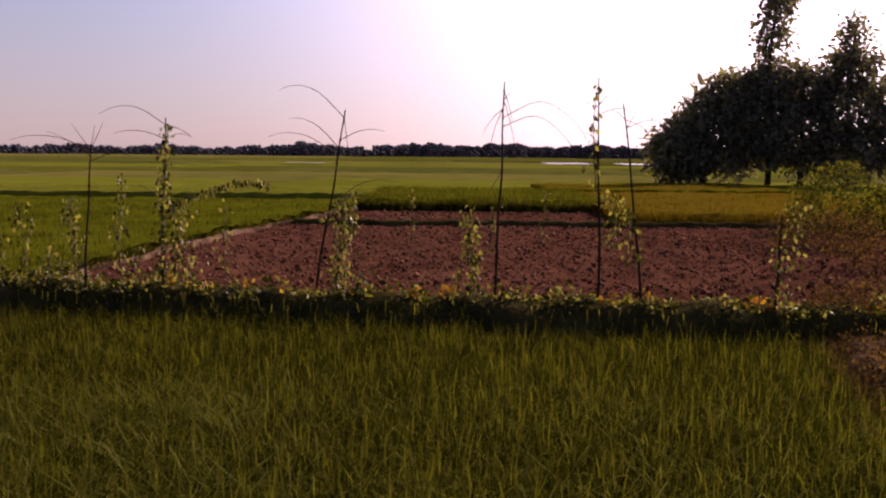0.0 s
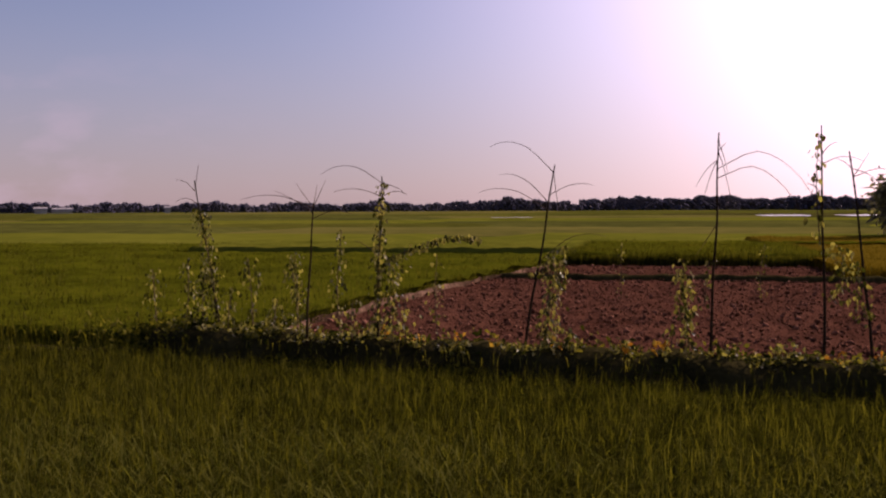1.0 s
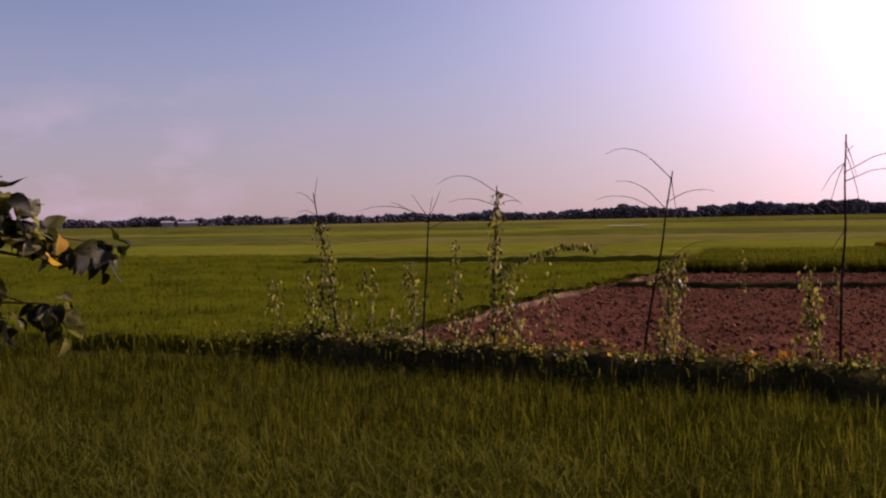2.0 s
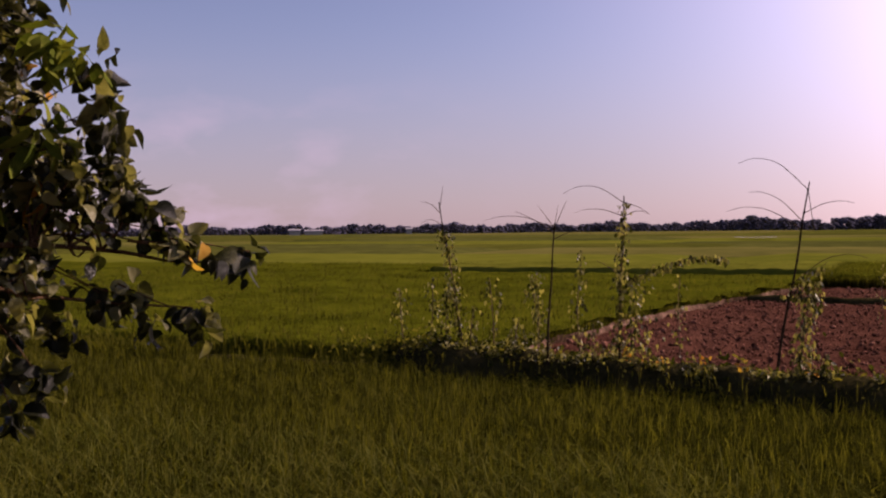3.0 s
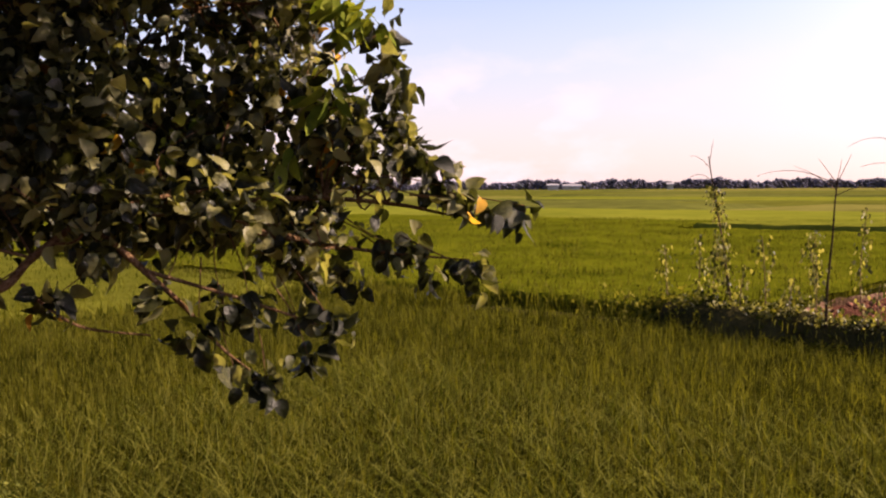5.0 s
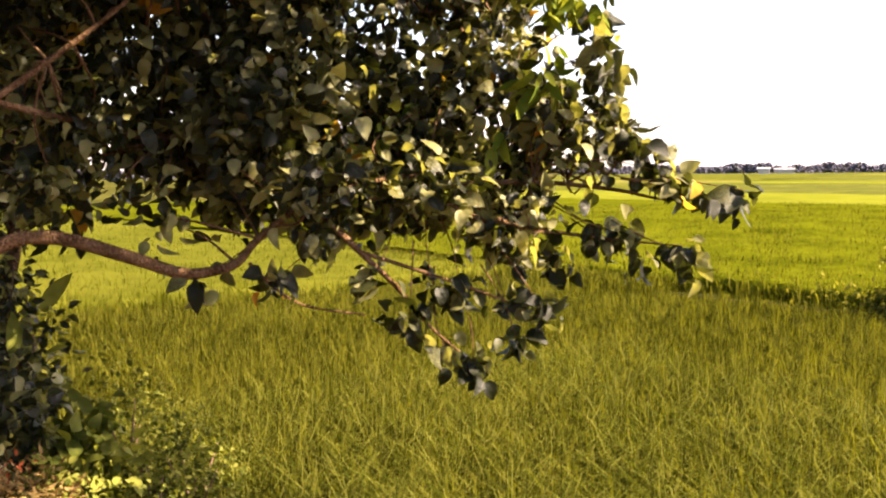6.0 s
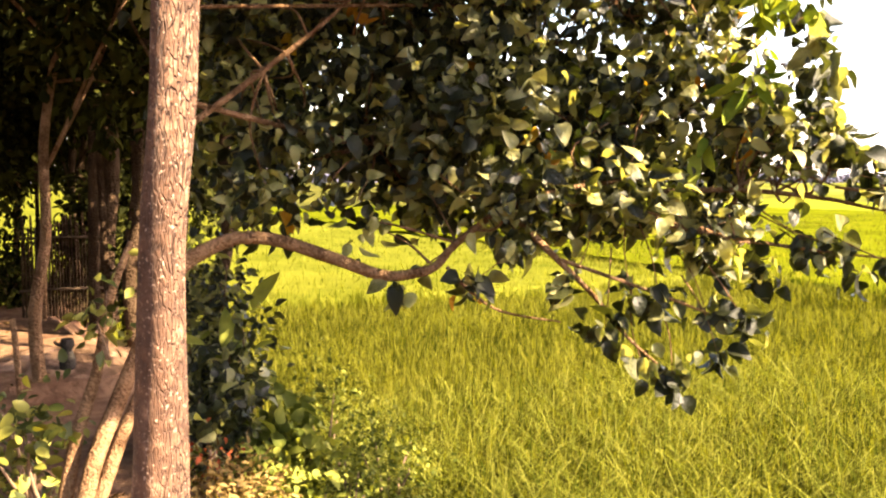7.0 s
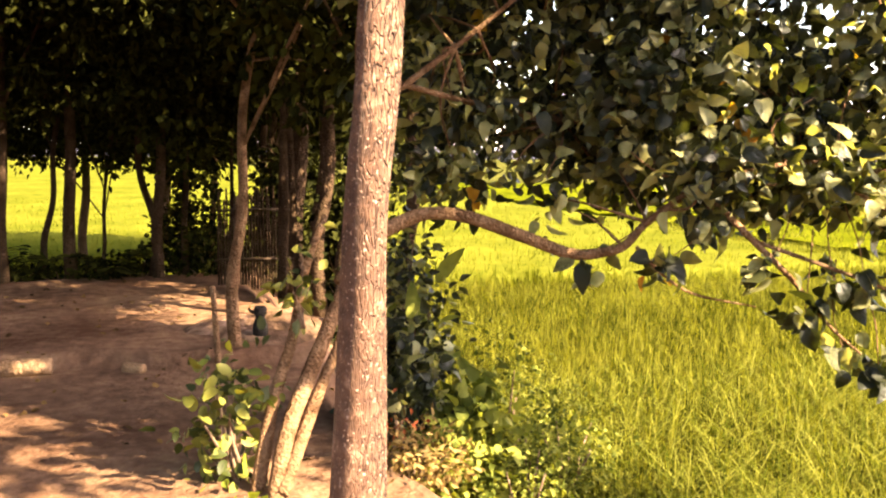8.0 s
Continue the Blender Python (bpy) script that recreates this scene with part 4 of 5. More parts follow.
    at, way, up, size = leafy_clusters(np.vstack([dry, [(-4.50, 2.46, 1.02), (-3.36, 4.24, 1.45)]]) - base, 2, 0.06, 0.11, 0.9)
    child("dry_leaves", scattered("dry_leaves", LEAF_CURL, at, way, up, size, M_DRY_LIT_LEAF), root, "a few yellowing orange leaves")

    # the hanging sprays at the rim, leaf by leaf
    shapes = []
    for k, (w, fo, dr, wa) in enumerate(((0.8, 0.18, 0.45, 0.0), (0.72, 0.32, 0.7, 0.06), (0.86, 0.24, 0.35, 0.05), (0.66, 0.4, 0.55, 0.1), (0.78, 0.15, 0.8, 0.04))):
        v, f = leaf_shape(w, fo, dr, wa)
        shapes.append(np_mesh("leaf", v, f, M_LEAF))
    sprays = [((-3.25, 4.46, 1.45), 10, 0.045), ((-3.28, 4.42, 1.40), 9, 0.05), ((-3.38, 4.30, 1.42), 7, 0.05), ((-3.40, 4.21, 1.13), 20, 0.045), ((-3.55, 4.05, 1.11), 6, 0.03),
              ((-3.48, 4.20, 1.50), 16, 0.06), ((-3.56, 4.13, 1.56), 14, 0.06), ((-3.62, 4.10, 1.68), 16, 0.07), ((-3.72, 4.04, 1.78), 16, 0.08), ((-3.80, 4.02, 1.86), 14, 0.07),
              ((-3.80, 4.02, 2.06), 16, 0.08), ((-3.80, 4.01, 2.20), 16, 0.08), ((-3.84, 3.97, 2.36), 16, 0.08), ((-3.63, 3.98, 1.24), 9, 0.05), ((-3.72, 3.91, 1.24), 12, 0.06),
              ((-3.81, 3.73, 1.11), 12, 0.06), ((-3.94, 3.53, 1.14), 16, 0.07), ((-3.82, 3.58, 0.88), 15, 0.05), ((-3.95, 3.47, 0.89), 8, 0.04), ((-3.85, 3.45, 0.72), 8, 0.035),
              ((-3.96, 3.27, 0.62), 11, 0.04), ((-4.08, 3.17, 0.68), 5, 0.03), ((-4.15, 3.01, 0.83), 16, 0.05), ((-4.07, 3.27, 0.95), 14, 0.06), ((-4.16, 3.17, 0.97), 12, 0.06),
              ((-4.30, 2.89, 1.03), 8, 0.04), ((-4.51, 2.46, 1.04), 12, 0.045), ((-4.72, 2.15, 1.04), 6, 0.035), ((-4.45, 2.70, 1.25), 12, 0.06)]
    more = np.array([p for p, count, reach in sprays[3:]])
    at, way, up, size = leafy_clusters(more - base, 9, 0.07, 0.085, 0.9)
    child("spray_leaves", scattered("spray_leaves", LEAF_CURL, at, way, up, size, M_LEAF), root, "small dark leaves along the hanging twigs")
    for c, count, reach in sprays:
        at, way, up, size = leafy_clusters([c], count, reach * 0.9, 0.102, 0.9)
        heart = np.array((-4.45, 3.3, 1.75))
        s = np.array(c) + (heart - c) * min(0.9, 0.42 / np.linalg.norm(heart - c))
        child("twig", tubes_mesh("twig", [tube(smooth_line(local([s, (s + c) / 2 + rng.normal(0, 0.025, 3), np.array(c)], base), 10), 0.005, 0.0025, 5)], M_BRANCH), root)
        m = frames(way, up)
        for q in range(count):
            ob = child("leaf", shapes[int(rng.integers(0, 5))], root)
            ob.matrix_basis = Matrix.Translation(Vector(at[q] - base)) @ Matrix(m[q].tolist()).to_4x4() @ Matrix.Scale(float(size[q]), 4)
    return root


leaning_tree()


# ---- yard trees that close the view ----
SHORT_LEAF = (np.array([(0, 0, 0), (0.3, 0.35, 0.07), (0.22, 0.7, 0.0), (0, 1, -0.22), (-0.22, 0.7, 0.0), (-0.3, 0.35, 0.07)]), np.array([(0, 1, 2), (0, 2, 3), (0, 3, 4), (0, 4, 5)]))


def yard_tree(x, y, r, h, lean, blobs, clusters, label="dark slender yard tree against the bright field", leaf=0.14, bark=M_DARKBARK, dense=3.0):
    base = np.array((x, y, -0.03 + (0.1 if -12.7 < x < -7.7 else 0.0) - (0.5 if x < -13.0 else 0.0)))
    pts = [base + [0, 0, -0.1], base + [lean * 0.1, -lean * 0.15, 0.14 * h], base + [lean * 0.1, lean * 0.25, 0.3 * h], base + [-lean * 0.1, lean * 0.3, 0.5 * h], base + [lean * 0.2, lean * 0.9, 0.75 * h], base + [0, lean, h]]
    return standing_tree("tree", base, pts, r, r * 0.5, [(x + bx, y + by, bz, *rr) for bx, by, bz, *rr in blobs], int(clusters * dense * 0.5), 30, leaf * 0.82, label, bark, M_SHADED_LEAF, "trees of the yard", reach=0.17, shape=SHORT_LEAF)


wide_crown = [(0, 0, 2.9, 1.3, 1.3, 1.0), (0.4, 0.8, 4.2, 1.6, 1.6, 1.1), (-0.5, -0.7, 4.0, 1.5, 1.5, 1.1)]
yard_tree(-7.80, 0.74, 0.049, 3.6, 0.22, [(0.1, 0.5, 2.5, 0.6, 0.5, 0.6), (0, 0.2, 3.3, 0.9, 0.9, 0.8), (0.3, 0.8, 4.0, 1.2, 1.2, 0.8)], 130, "slim crooked yard tree with a sunlit lower trunk", bark=M_BRANCH)
yard_tree(-12.16, -1.42, 0.068, 4.6, 0.1, wide_crown, 190)
yard_tree(-12.95, -1.02, 0.045, 3.4, 0.3, [(0, 0, 2.6, 0.7, 0.7, 0.6), (0, 0.2, 3.4, 1.1, 1.1, 0.8)], 120)
yard_tree(-12.42, -0.73, 0.082, 4.6, 0.1, wide_crown, 200)
yard_tree(-13.30, -0.43, 0.032, 3.0, 0.15, [(0, 0.1, 1.75, 0.30, 0.36, 0.36), (0, 0, 2.9, 0.9, 0.9, 0.7)], 70)
yard_tree(-12.44, 0.16, 0.052, 4.2, -0.45, wide_crown, 200)
yard_tree(-12.24, 0.25, 0.068, 4.4, 0.15, [(0, 0.1, 2.4, 0.6, 0.6, 0.7), (0.4, 0.3, 3.6, 1.4, 1.4, 1.0)], 180)
yard_tree(-12.45, 0.56, 0.045, 4.2, 0.1, [(0, 0.05, 1.5, 0.35, 0.32, 0.55), (0.3, 0.3, 3.2, 1.2, 1.2, 1.0)], 200)
yard_tree(-12.62, 0.89, 0.042, 3.6, 0.12, [(0, 0, 2.7, 0.9, 0.9, 0.7)], 110, "slim pale yard tree against the bright field", bark=M_BRANCH)
yard_tree(-12.85, 1.13, 0.032, 3.4, 0.05, [(0, 0, 2.6, 0.9, 0.8, 0.6)], 100)
yard_tree(-13.2, 1.55, 0.06, 4.4, 0.1, [(0, 0.2, 3.2, 1.2, 1.2, 1.0)], 150)
# crowns at z 4.9 and up are unseen, added to shade the yard trees
yard_tree(-11.6, 1.75, 0.12, 5.0, 0.2, [(0, 0.3, 5.3, 1.5, 1.2, 0.8), (0, 0, 3.0, 1.2, 1.0, 1.0), (0.5, 0.8, 4.2, 1.6, 1.5, 1.1)], 230, "stout dark yard tree by the bamboo screen", dense=1.0)
yard_tree(-10.6, 1.85, 0.08, 4.6, 0.25, [(0, 0.3, 5.2, 1.4, 1.1, 0.8), (0.2, 0.4, 2.6, 0.9, 0.8, 0.8), (0.5, 0.8, 3.8, 1.5, 1.3, 1.0), (0.2, 0.7, 1.6, 0.7, 0.5, 0.6)], 380, dense=1.6)
yard_tree(-8.6, 1.75, 0.07, 4.0, 0.35, [(0, 0.4, 4.9, 1.3, 1.0, 0.7), (0, 0.4, 2.2, 0.8, 0.6, 0.5), (0, 0.7, 3.2, 1.3, 1.0, 1.0)], 300, dense=1.0)
yard_tree(-7.2, 1.85, 0.06, 3.8, 0.35, [(0, 0.8, 3.3, 1.1, 0.9, 0.7)], 240, dense=0.5)
yard_tree(-9.6, 1.70, 0.07, 4.4, 0.3, [(0, 0.4, 5.1, 1.3, 1.0, 0.8), (0, 1.2, 2.7, 1.2, 0.9, 0.9), (0.2, 0.8, 4.0, 1.5, 1.2, 1.0)], 200, dense=1.1)
yard_tree(-12.4, 1.70, 0.08, 4.6, 0.3, [(0, 0.4, 5.2, 1.5, 1.2, 0.8), (0, 1.3, 2.7, 1.4, 1.0, 0.9), (0.2, 0.9, 4.0, 1.6, 1.3, 1.0)], 220, dense=2.4)
yard_tree(-14.4, 1.75, 0.07, 4.6, 0.3, [(0, 1.3, 2.6, 1.3, 1.0, 0.9), (0.2, 0.9, 3.9, 1.5, 1.3, 1.0)], 220, dense=2.4)
# out of view: a wide crown added to keep sky light off the yard
yard_tree(-10.5, -2.9, 0.12, 5.0, 0.2, [(0, 0.6, 4.2, 2.6, 2.2, 0.7), (2.0, -0.4, 4.6, 2.4, 2.2, 0.6), (-2.5, 1.0, 4.4, 2.2, 2.2, 0.6), (4.5, 0.5, 4.8, 2.2, 2.2, 0.5)], 520, leaf=0.24)
yard_tree(-13.6, 0.55, 0.04, 4.4, 0.2, [(0, 0.2, 3.9, 1.8, 1.8, 0.7)], 180)


# grove: the first trees close the view, the unseen rest only block sky light
for gx, gy, gh in ((-17.5, -3.2, 4.6), (-18.6, -2.4, 4.6), (-18.2, -0.9, 4.6), (-17.3, 0.4, 4.8), (-17.6, 2.2, 4.6), (-16.5, 3.6, 4.6), (-13.0, -4.0, 4.8), (-16.5, -5.0, 4.8), (-10.5, -5.5, 4.8), (-7.0, -5.0, 4.8), (-3.0, -5.5, 4.8), (1.5, -5.2, 4.8), (5.0, -4.5, 5.2), (8.6, -3.2, 5.2), (4.2, -7.6, 5.4)):
    yard_tree(gx, gy, 0.09, gh, 0.2, [(0, 0, 2.15, 1.1, 1.5, 0.85), (0, 0.6, 2.3, 1.0, 1.2, 0.9), (0.3, 0.4, 3.8, 1.6, 1.6, 1.1), (0, -0.3, 4.9, 1.4, 1.4, 0.9)], 330 if gx < -12 else 190)


# ---- big trees beyond the ripening plot ----
def far_tree(x, y, h, r, blobs, clusters, label, leaf=0.36):
    base = np.array((x, y, -0.6))
    pts = [base, base + [0.1, 0, h * 0.3], base + [-0.1, 0.1, h * 0.6], base + [0.1, 0, h * 0.95]]
    return standing_tree("tree", base, pts, r, r * 0.3, [(x + a, y + b, c, *rr) for a, b, c, *rr in blobs], clusters * 2, 9, leaf, label, M_DARKBARK, M_FAR_TREE_HAZE, "big trees beyond the crop", reach=0.42, limbs=14, shape=SHORT_LEAF)


broad = far_tree(16.9, 65, 5.5, 0.22, [(-1.3, 0, 1.9, 2.2, 2.2, 2.1), (1.2, 0, 3.0, 3.0, 2.5, 2.9), (1.7, 0, 5.2, 2.2, 2.0, 1.8)], 560, "dark broad round tree beyond the crop")
rim = crown_points([(-1.4, 0, 2.4, 2.3, 2.0, 2.0), (0.9, 0, 3.8, 2.8, 2.2, 2.6), (1.5, 0, 6.0, 2.0, 1.7, 1.6)], 480)
child("fronds", scattered("fronds", LEAF_SLIM, rim, rim * [0.5, 0.5, 0.15] + rng.normal(0, 0.5, rim.shape) + [-0.3, 0, 0.2], random_ways(len(rim)) + [0, 0, 1], rng.uniform(0.5, 1.1, len(rim)), M_FAR_TREE_HAZE), broad)
far_tree(20.9, 64, 12.5, 0.2, [(0, 0, 9.6, 1.0, 1.0, 1.6), (0.3, 0, 11.6, 1.1, 1.0, 1.0), (0.2, 0, 6.6, 1.6, 1.5, 1.4), (0, 0, 3.6, 2.6, 2.2, 2.6)], 330, "tall slender tree rising over the grove")
far_tree(22.6, 63, 8.0, 0.2, [(0, 0, 6.0, 2.2, 2.0, 1.4), (0, 0, 3.0, 2.8, 2.2, 2.4)], 330, "dark leafy tree of the grove")
far_tree(25.2, 62, 10.2, 0.2, [(0, 0, 9.2, 0.8, 0.8, 1.2), (0.2, 0, 7.2, 1.6, 1.5, 1.2), (0, 0, 4.4, 2.4, 2.2, 2.0), (0, 0, 1.8, 2.6, 2.2, 1.8)], 380, "tall pointed tree of the grove")
far_tree(29.0, 61, 8.0, 0.2, [(0, 0, 6.0, 2.2, 2.0, 1.6), (0, 0, 3.0, 2.8, 2.2, 2.4)], 320, "dark leafy tree of the grove")


# ---- bean poles on the bund ----
def twig_line(start, end, sag):
    s, e = np.array(start, float), np.array(end, float)
    return smooth_line([s, s + (e - s) * 0.4 + [0, 0, sag], s + (e - s) * 0.75 + [0, 0, sag * 0.8], e], 10)


def vine_on(line, n, reach, size, base):
    """Leaf places round a climbing stem."""
    idx = rng.uniform(0, len(line) - 1, n)
    lo = idx.astype(int)
    p = line[lo] + (line[np.minimum(lo + 1, len(line) - 1)] - line[lo]) * (idx - lo)[:, None]
    off = rng.normal(size=(n, 3)) * [reach, reach, reach * 0.5]
    return p + off - base, off + random_ways(n, 0.3, 0.04), random_ways(n) + [0, 0, 0.6], size * rng.uniform(0.5, 1.25, n)


def bean_pole(base, top, twigs, vines, label):
    base, top = np.array(base, float), np.array(top, float)
    root = thing("bean_pole", base, label, "plant stake", "bean poles on the bund")
    sway = rng.normal(0, 0.011, (4, 3)) * [1, 1, 0]
    line = smooth_line([(0, 0, -0.15), *((top - base) * (0.2 * k + 0.2) + sway[k] for k in range(4)), top - base], 26)
    v, q, caps = tube(line, 0.017, 0.007, 7)
    culm = child("culm", tubes_mesh("culm", [(v, q, caps)], M_BAMBOO), root)
    for k in range(3, 25, 3):
        c, w = line[k], line[k + 1] - line[k]
        w = w / np.linalg.norm(w) * 0.012
        child("node", tubes_mesh("node", [tube([c - w, c, c + w], 0.0185 - k * 0.0003, 0.0185 - k * 0.0003, 7)], M_BAMBOO), culm)
    for s, e, sag in twigs:
        start = line[int(s * 25)]
        child("twig", tubes_mesh("twig", [tube(twig_line(start, start + np.array(e), sag), 0.005, 0.0018, 5)], M_TWIG), root)
    for pts, n, reach, size in vines:
        vl = smooth_line(local(pts, base), 24)
        stem = child("vine", tubes_mesh("vine", [tube(vl, 0.006, 0.003, 5)], M_TWIG), root, "climbing bean vine")
        at, way, up, sz = vine_on(vl, int(n * 0.85), reach * 1.1, size * 0.95, np.zeros(3))
        child("foliage", scattered("foliage", LEAF, at, way, up, sz, M_BEAN), stem)
    return root


PZ = -0.07
bean_pole((-5.74, 12.60, PZ), (-6.05, 12.52, 1.94),
          [(0.93, (-0.30, 0, 0.17), 0.05), (0.96, (0.05, 0, 0.30), 0.0), (0.85, (-0.35, 0.05, 0.04), 0.06), (0.8, (0.22, 0, 0.05), 0.05), (0.7, (-0.25, 0.1, 0.10), 0.04)],
          [([(-5.72, 12.55, 0), (-5.8, 12.5, 0.6), (-5.9, 12.5, 1.2), (-5.98, 12.5, 1.55)], 367, 0.047, 0.055), ([(-5.95, 12.5, 0), (-5.95, 12.5, 0.4), (-5.9, 12.5, 0.8)], 183, 0.056, 0.058)],
          "leaning bamboo bean pole overgrown with a vine")
bean_pole((-4.20, 11.75, PZ), (-4.08, 11.70, 1.63),
          [(0.97, (-0.95, 0, 0.10), 0.10), (0.95, (-0.5, 0, 0.28), 0.03), (0.98, (0.05, 0, 0.28), 0), (0.98, (-0.22, 0, 0.30), 0), (0.9, (0.5, 0, 0.06), 0.06), (0.99, (0.16, 0, 0.34), 0)],
          [([(-4.3, 11.7, 0), (-4.3, 11.7, 0.5), (-4.33, 11.7, 1.0)], 152, 0.044, 0.054)], "thin bare bamboo bean pole with side twigs")
bean_pole((-3.24, 11.55, PZ), (-3.16, 11.50, 1.93),
          [(0.98, (-0.75, 0, 0.12), 0.14), (0.9, (-0.6, 0, 0.06), 0.06), (0.9, (0.3, 0, 0.02), 0.05), (0.96, (0.28, 0, -0.12), 0.02), (0.55, (-0.3, 0, 0.2), 0.03)],
          [([(-3.24, 11.48, 0.2), (-3.2, 11.45, 0.8), (-3.18, 11.45, 1.3), (-3.15, 11.45, 1.85)], 367, 0.032, 0.055), ([(-3.05, 11.45, 0.1), (-3.0, 11.4, 0.6), (-3.1, 11.4, 1.05)], 264, 0.069, 0.056),
           ([(-3.1, 11.45, 0.95), (-2.7, 11.4, 1.1), (-2.35, 11.4, 1.22), (-2.0, 11.4, 1.2)], 228, 0.034, 0.055)], "tall bean pole thick with climbing vine")
bean_pole((-1.47, 11.35, PZ), (-1.11, 11.35, 2.03),
          [(0.96, (-0.72, 0, 0.30), 0.16), (0.82, (-0.55, 0, 0.32), 0.10), (0.78, (-0.78, 0, 0.20), 0.12), (0.86, (0.5, 0, 0.10), 0.06), (0.99, (0.06, 0, -0.45), 0), (0.5, (0.75, 0, 0.28), 0.14), (0.42, (0.4, 0, 0.42), 0.02)],
          [([(-1.2, 11.3, 0.0), (-1.15, 11.28, 0.5), (-1.05, 11.28, 0.95)], 428, 0.056, 0.058), ([(-1.3, 11.3, 0.8), (-1.1, 11.3, 1.05), (-0.95, 11.3, 1.1)], 90, 0.044, 0.054)],
          "slanting bean pole with long arching bare twigs")
bean_pole((0.57, 11.05, PZ), (0.64, 11.0, 2.33),
          [(0.9, (-0.16, 0, -0.5), 0.06), (0.92, (0.14, 0, -0.55), 0.05), (0.97, (0.1, 0, -0.35), 0.03), (0.88, (-0.22, 0, -0.28), 0.04), (0.87, (1.0, 0, -0.35), 0.32), (0.8, (0.9, 0, -0.45), 0.3), (0.93, (0.08, 0, 0.08), 0), (0.6, (-0.22, 0, -0.35), 0)],
          [([(0.35, 11.0, 0.05), (0.3, 10.98, 0.5), (0.28, 10.98, 1.0)], 258, 0.044, 0.058), ([(0.5, 11.0, 0.5), (0.55, 11.0, 1.0)], 41, 0.032, 0.050)], "straight bean pole with drooping dry twigs at its tip")
bean_pole((1.68, 10.85, PZ), (1.63, 10.85, 2.37),
          [(0.9, (0.15, 0, 0.12), 0.03), (0.85, (0.4, 0, 0.02), 0.06), (0.75, (-0.15, 0, 0.10), 0.02)],
          [([(1.62, 10.8, 1.2), (1.58, 10.8, 1.75), (1.6, 10.8, 2.3)], 52, 0.034, 0.068), ([(1.75, 10.8, 0.6), (1.85, 10.8, 0.95), (1.8, 10.8, 1.15)], 122, 0.056, 0.058)], "bean pole with a few large leaves near its tip")
bean_pole((2.14, 10.75, PZ), (1.88, 10.75, 2.10),
          [(0.92, (0.35, 0, -0.25), 0.05), (0.88, (0.15, 0, 0.25), 0), (0.95, (-0.15, 0, 0.1), 0.02), (0.9, (0.5, 0, 0.0), 0.08)],
          [([(2.05, 10.7, 0.4), (2.0, 10.7, 0.7), (1.95, 10.7, 1.0)], 90, 0.050, 0.054)], "leaning bare bean pole")
bean_pole((3.48, 10.50, PZ), (3.52, 10.50, 0.95),
          [(0.9, (0.4, 0, 0.2), 0.05), (0.8, (-0.4, 0, 0.2), 0.05), (0.6, (0.5, 0, 0.3), 0.05)],
          [([(3.5, 10.45, 0.2), (3.6, 10.45, 0.7), (3.7, 10.45, 1.1)], 152, 0.075, 0.054)], "dark bean pole beside the brush")


def bean_plant(x, y, z, h, n, reach=0.07):
    root = thing("bean_plant", (x, y, z), "small upright bean plant with pale leaves", "plant", "young bean plants")
    line = smooth_line([(0, 0, -0.05), (rng.uniform(-0.05, 0.05), 0, h * 0.5), (rng.uniform(-0.08, 0.08), 0, h)], 14)
    child("stem", tubes_mesh("stem", [tube(line, 0.009, 0.004, 5)], M_TWIG), root)
    at, way, up, sz = vine_on(line, int(n * 1.1), reach * 0.8, 0.058, np.zeros(3))
    child("foliage", scattered("foliage", LEAF, at, way, up, sz, M_BEAN), root)


for x, y, z, h, n in ((-5.40, 12.9, PZ, 0.95, 80), (-4.63, 12.5, PZ, 0.95, 70), (-4.28, 13.3, -0.3, 1.55, 100), (-6.3, 12.7, PZ, 0.95, 70), (-3.22, 14.8, -0.35, 1.20, 50),
                      (-0.66, 21.0, -0.35, 1.2, 40), (2.14, 21.0, -0.35, 1.15, 40), (-6.75, 12.75, PZ, 0.8, 60), (-5.5, 12.3, PZ, 0.6, 50), (-4.75, 12.0, PZ, 0.5, 40), (-3.6, 11.7, PZ, 0.5, 40), (-2.9, 11.6, PZ, 0.55, 45), (-0.9, 11.3, PZ, 0.3, 30), (0.15, 11.1, PZ, 0.35, 30)):
    bean_plant(x, y, z, h, n)

# weeds along the bund
n = 9000
x = np.concatenate([rng.uniform(-7.0, 9.0, n), -6.2 + rng.normal(0, 0.7, 1500)])
y = bund_y(x) + rng.normal(0.0, 0.26, len(x))
h = rng.gamma(2.0, 0.042, len(x)).clip(0, 0.30) * (0.6 + 0.5 * np.sin(x * 2.3) ** 2) * np.where(x < -2.5, 1.15, 0.9)
z = -0.12 - 0.9 * np.abs(y - bund_y(x)) ** 1.3 + h
weeds = new("weeds", scattered("weeds", SHORT_LEAF, np.column_stack([x, y, z]), random_ways(len(x), 0.1), random_ways(len(x)) + [0, 0, 1], rng.uniform(0.04, 0.10, len(x)), M_WEED))
tagged(weeds, "low leafy weeds along the bund, some yellower", "weeds", kind="stuff")
# paler bean-leaf colour carries the sun on the crest weeds
sprig = np.concatenate([rng.uniform(-6.4, 7.5, 120), rng.normal(-3.6, 1.0, 26)])
tall = rng.gamma(3.0, 0.045, len(sprig)).clip(0.05, 0.36)
k = np.repeat(np.arange(len(sprig)), 34)
u = rng.uniform(0, 1, len(k))
at = np.column_stack([sprig[k] + rng.normal(0, 0.045, len(k)), bund_y(sprig[k]) - 0.12 + rng.normal(0, 0.07, len(k)), -0.10 + tall[k] * u])
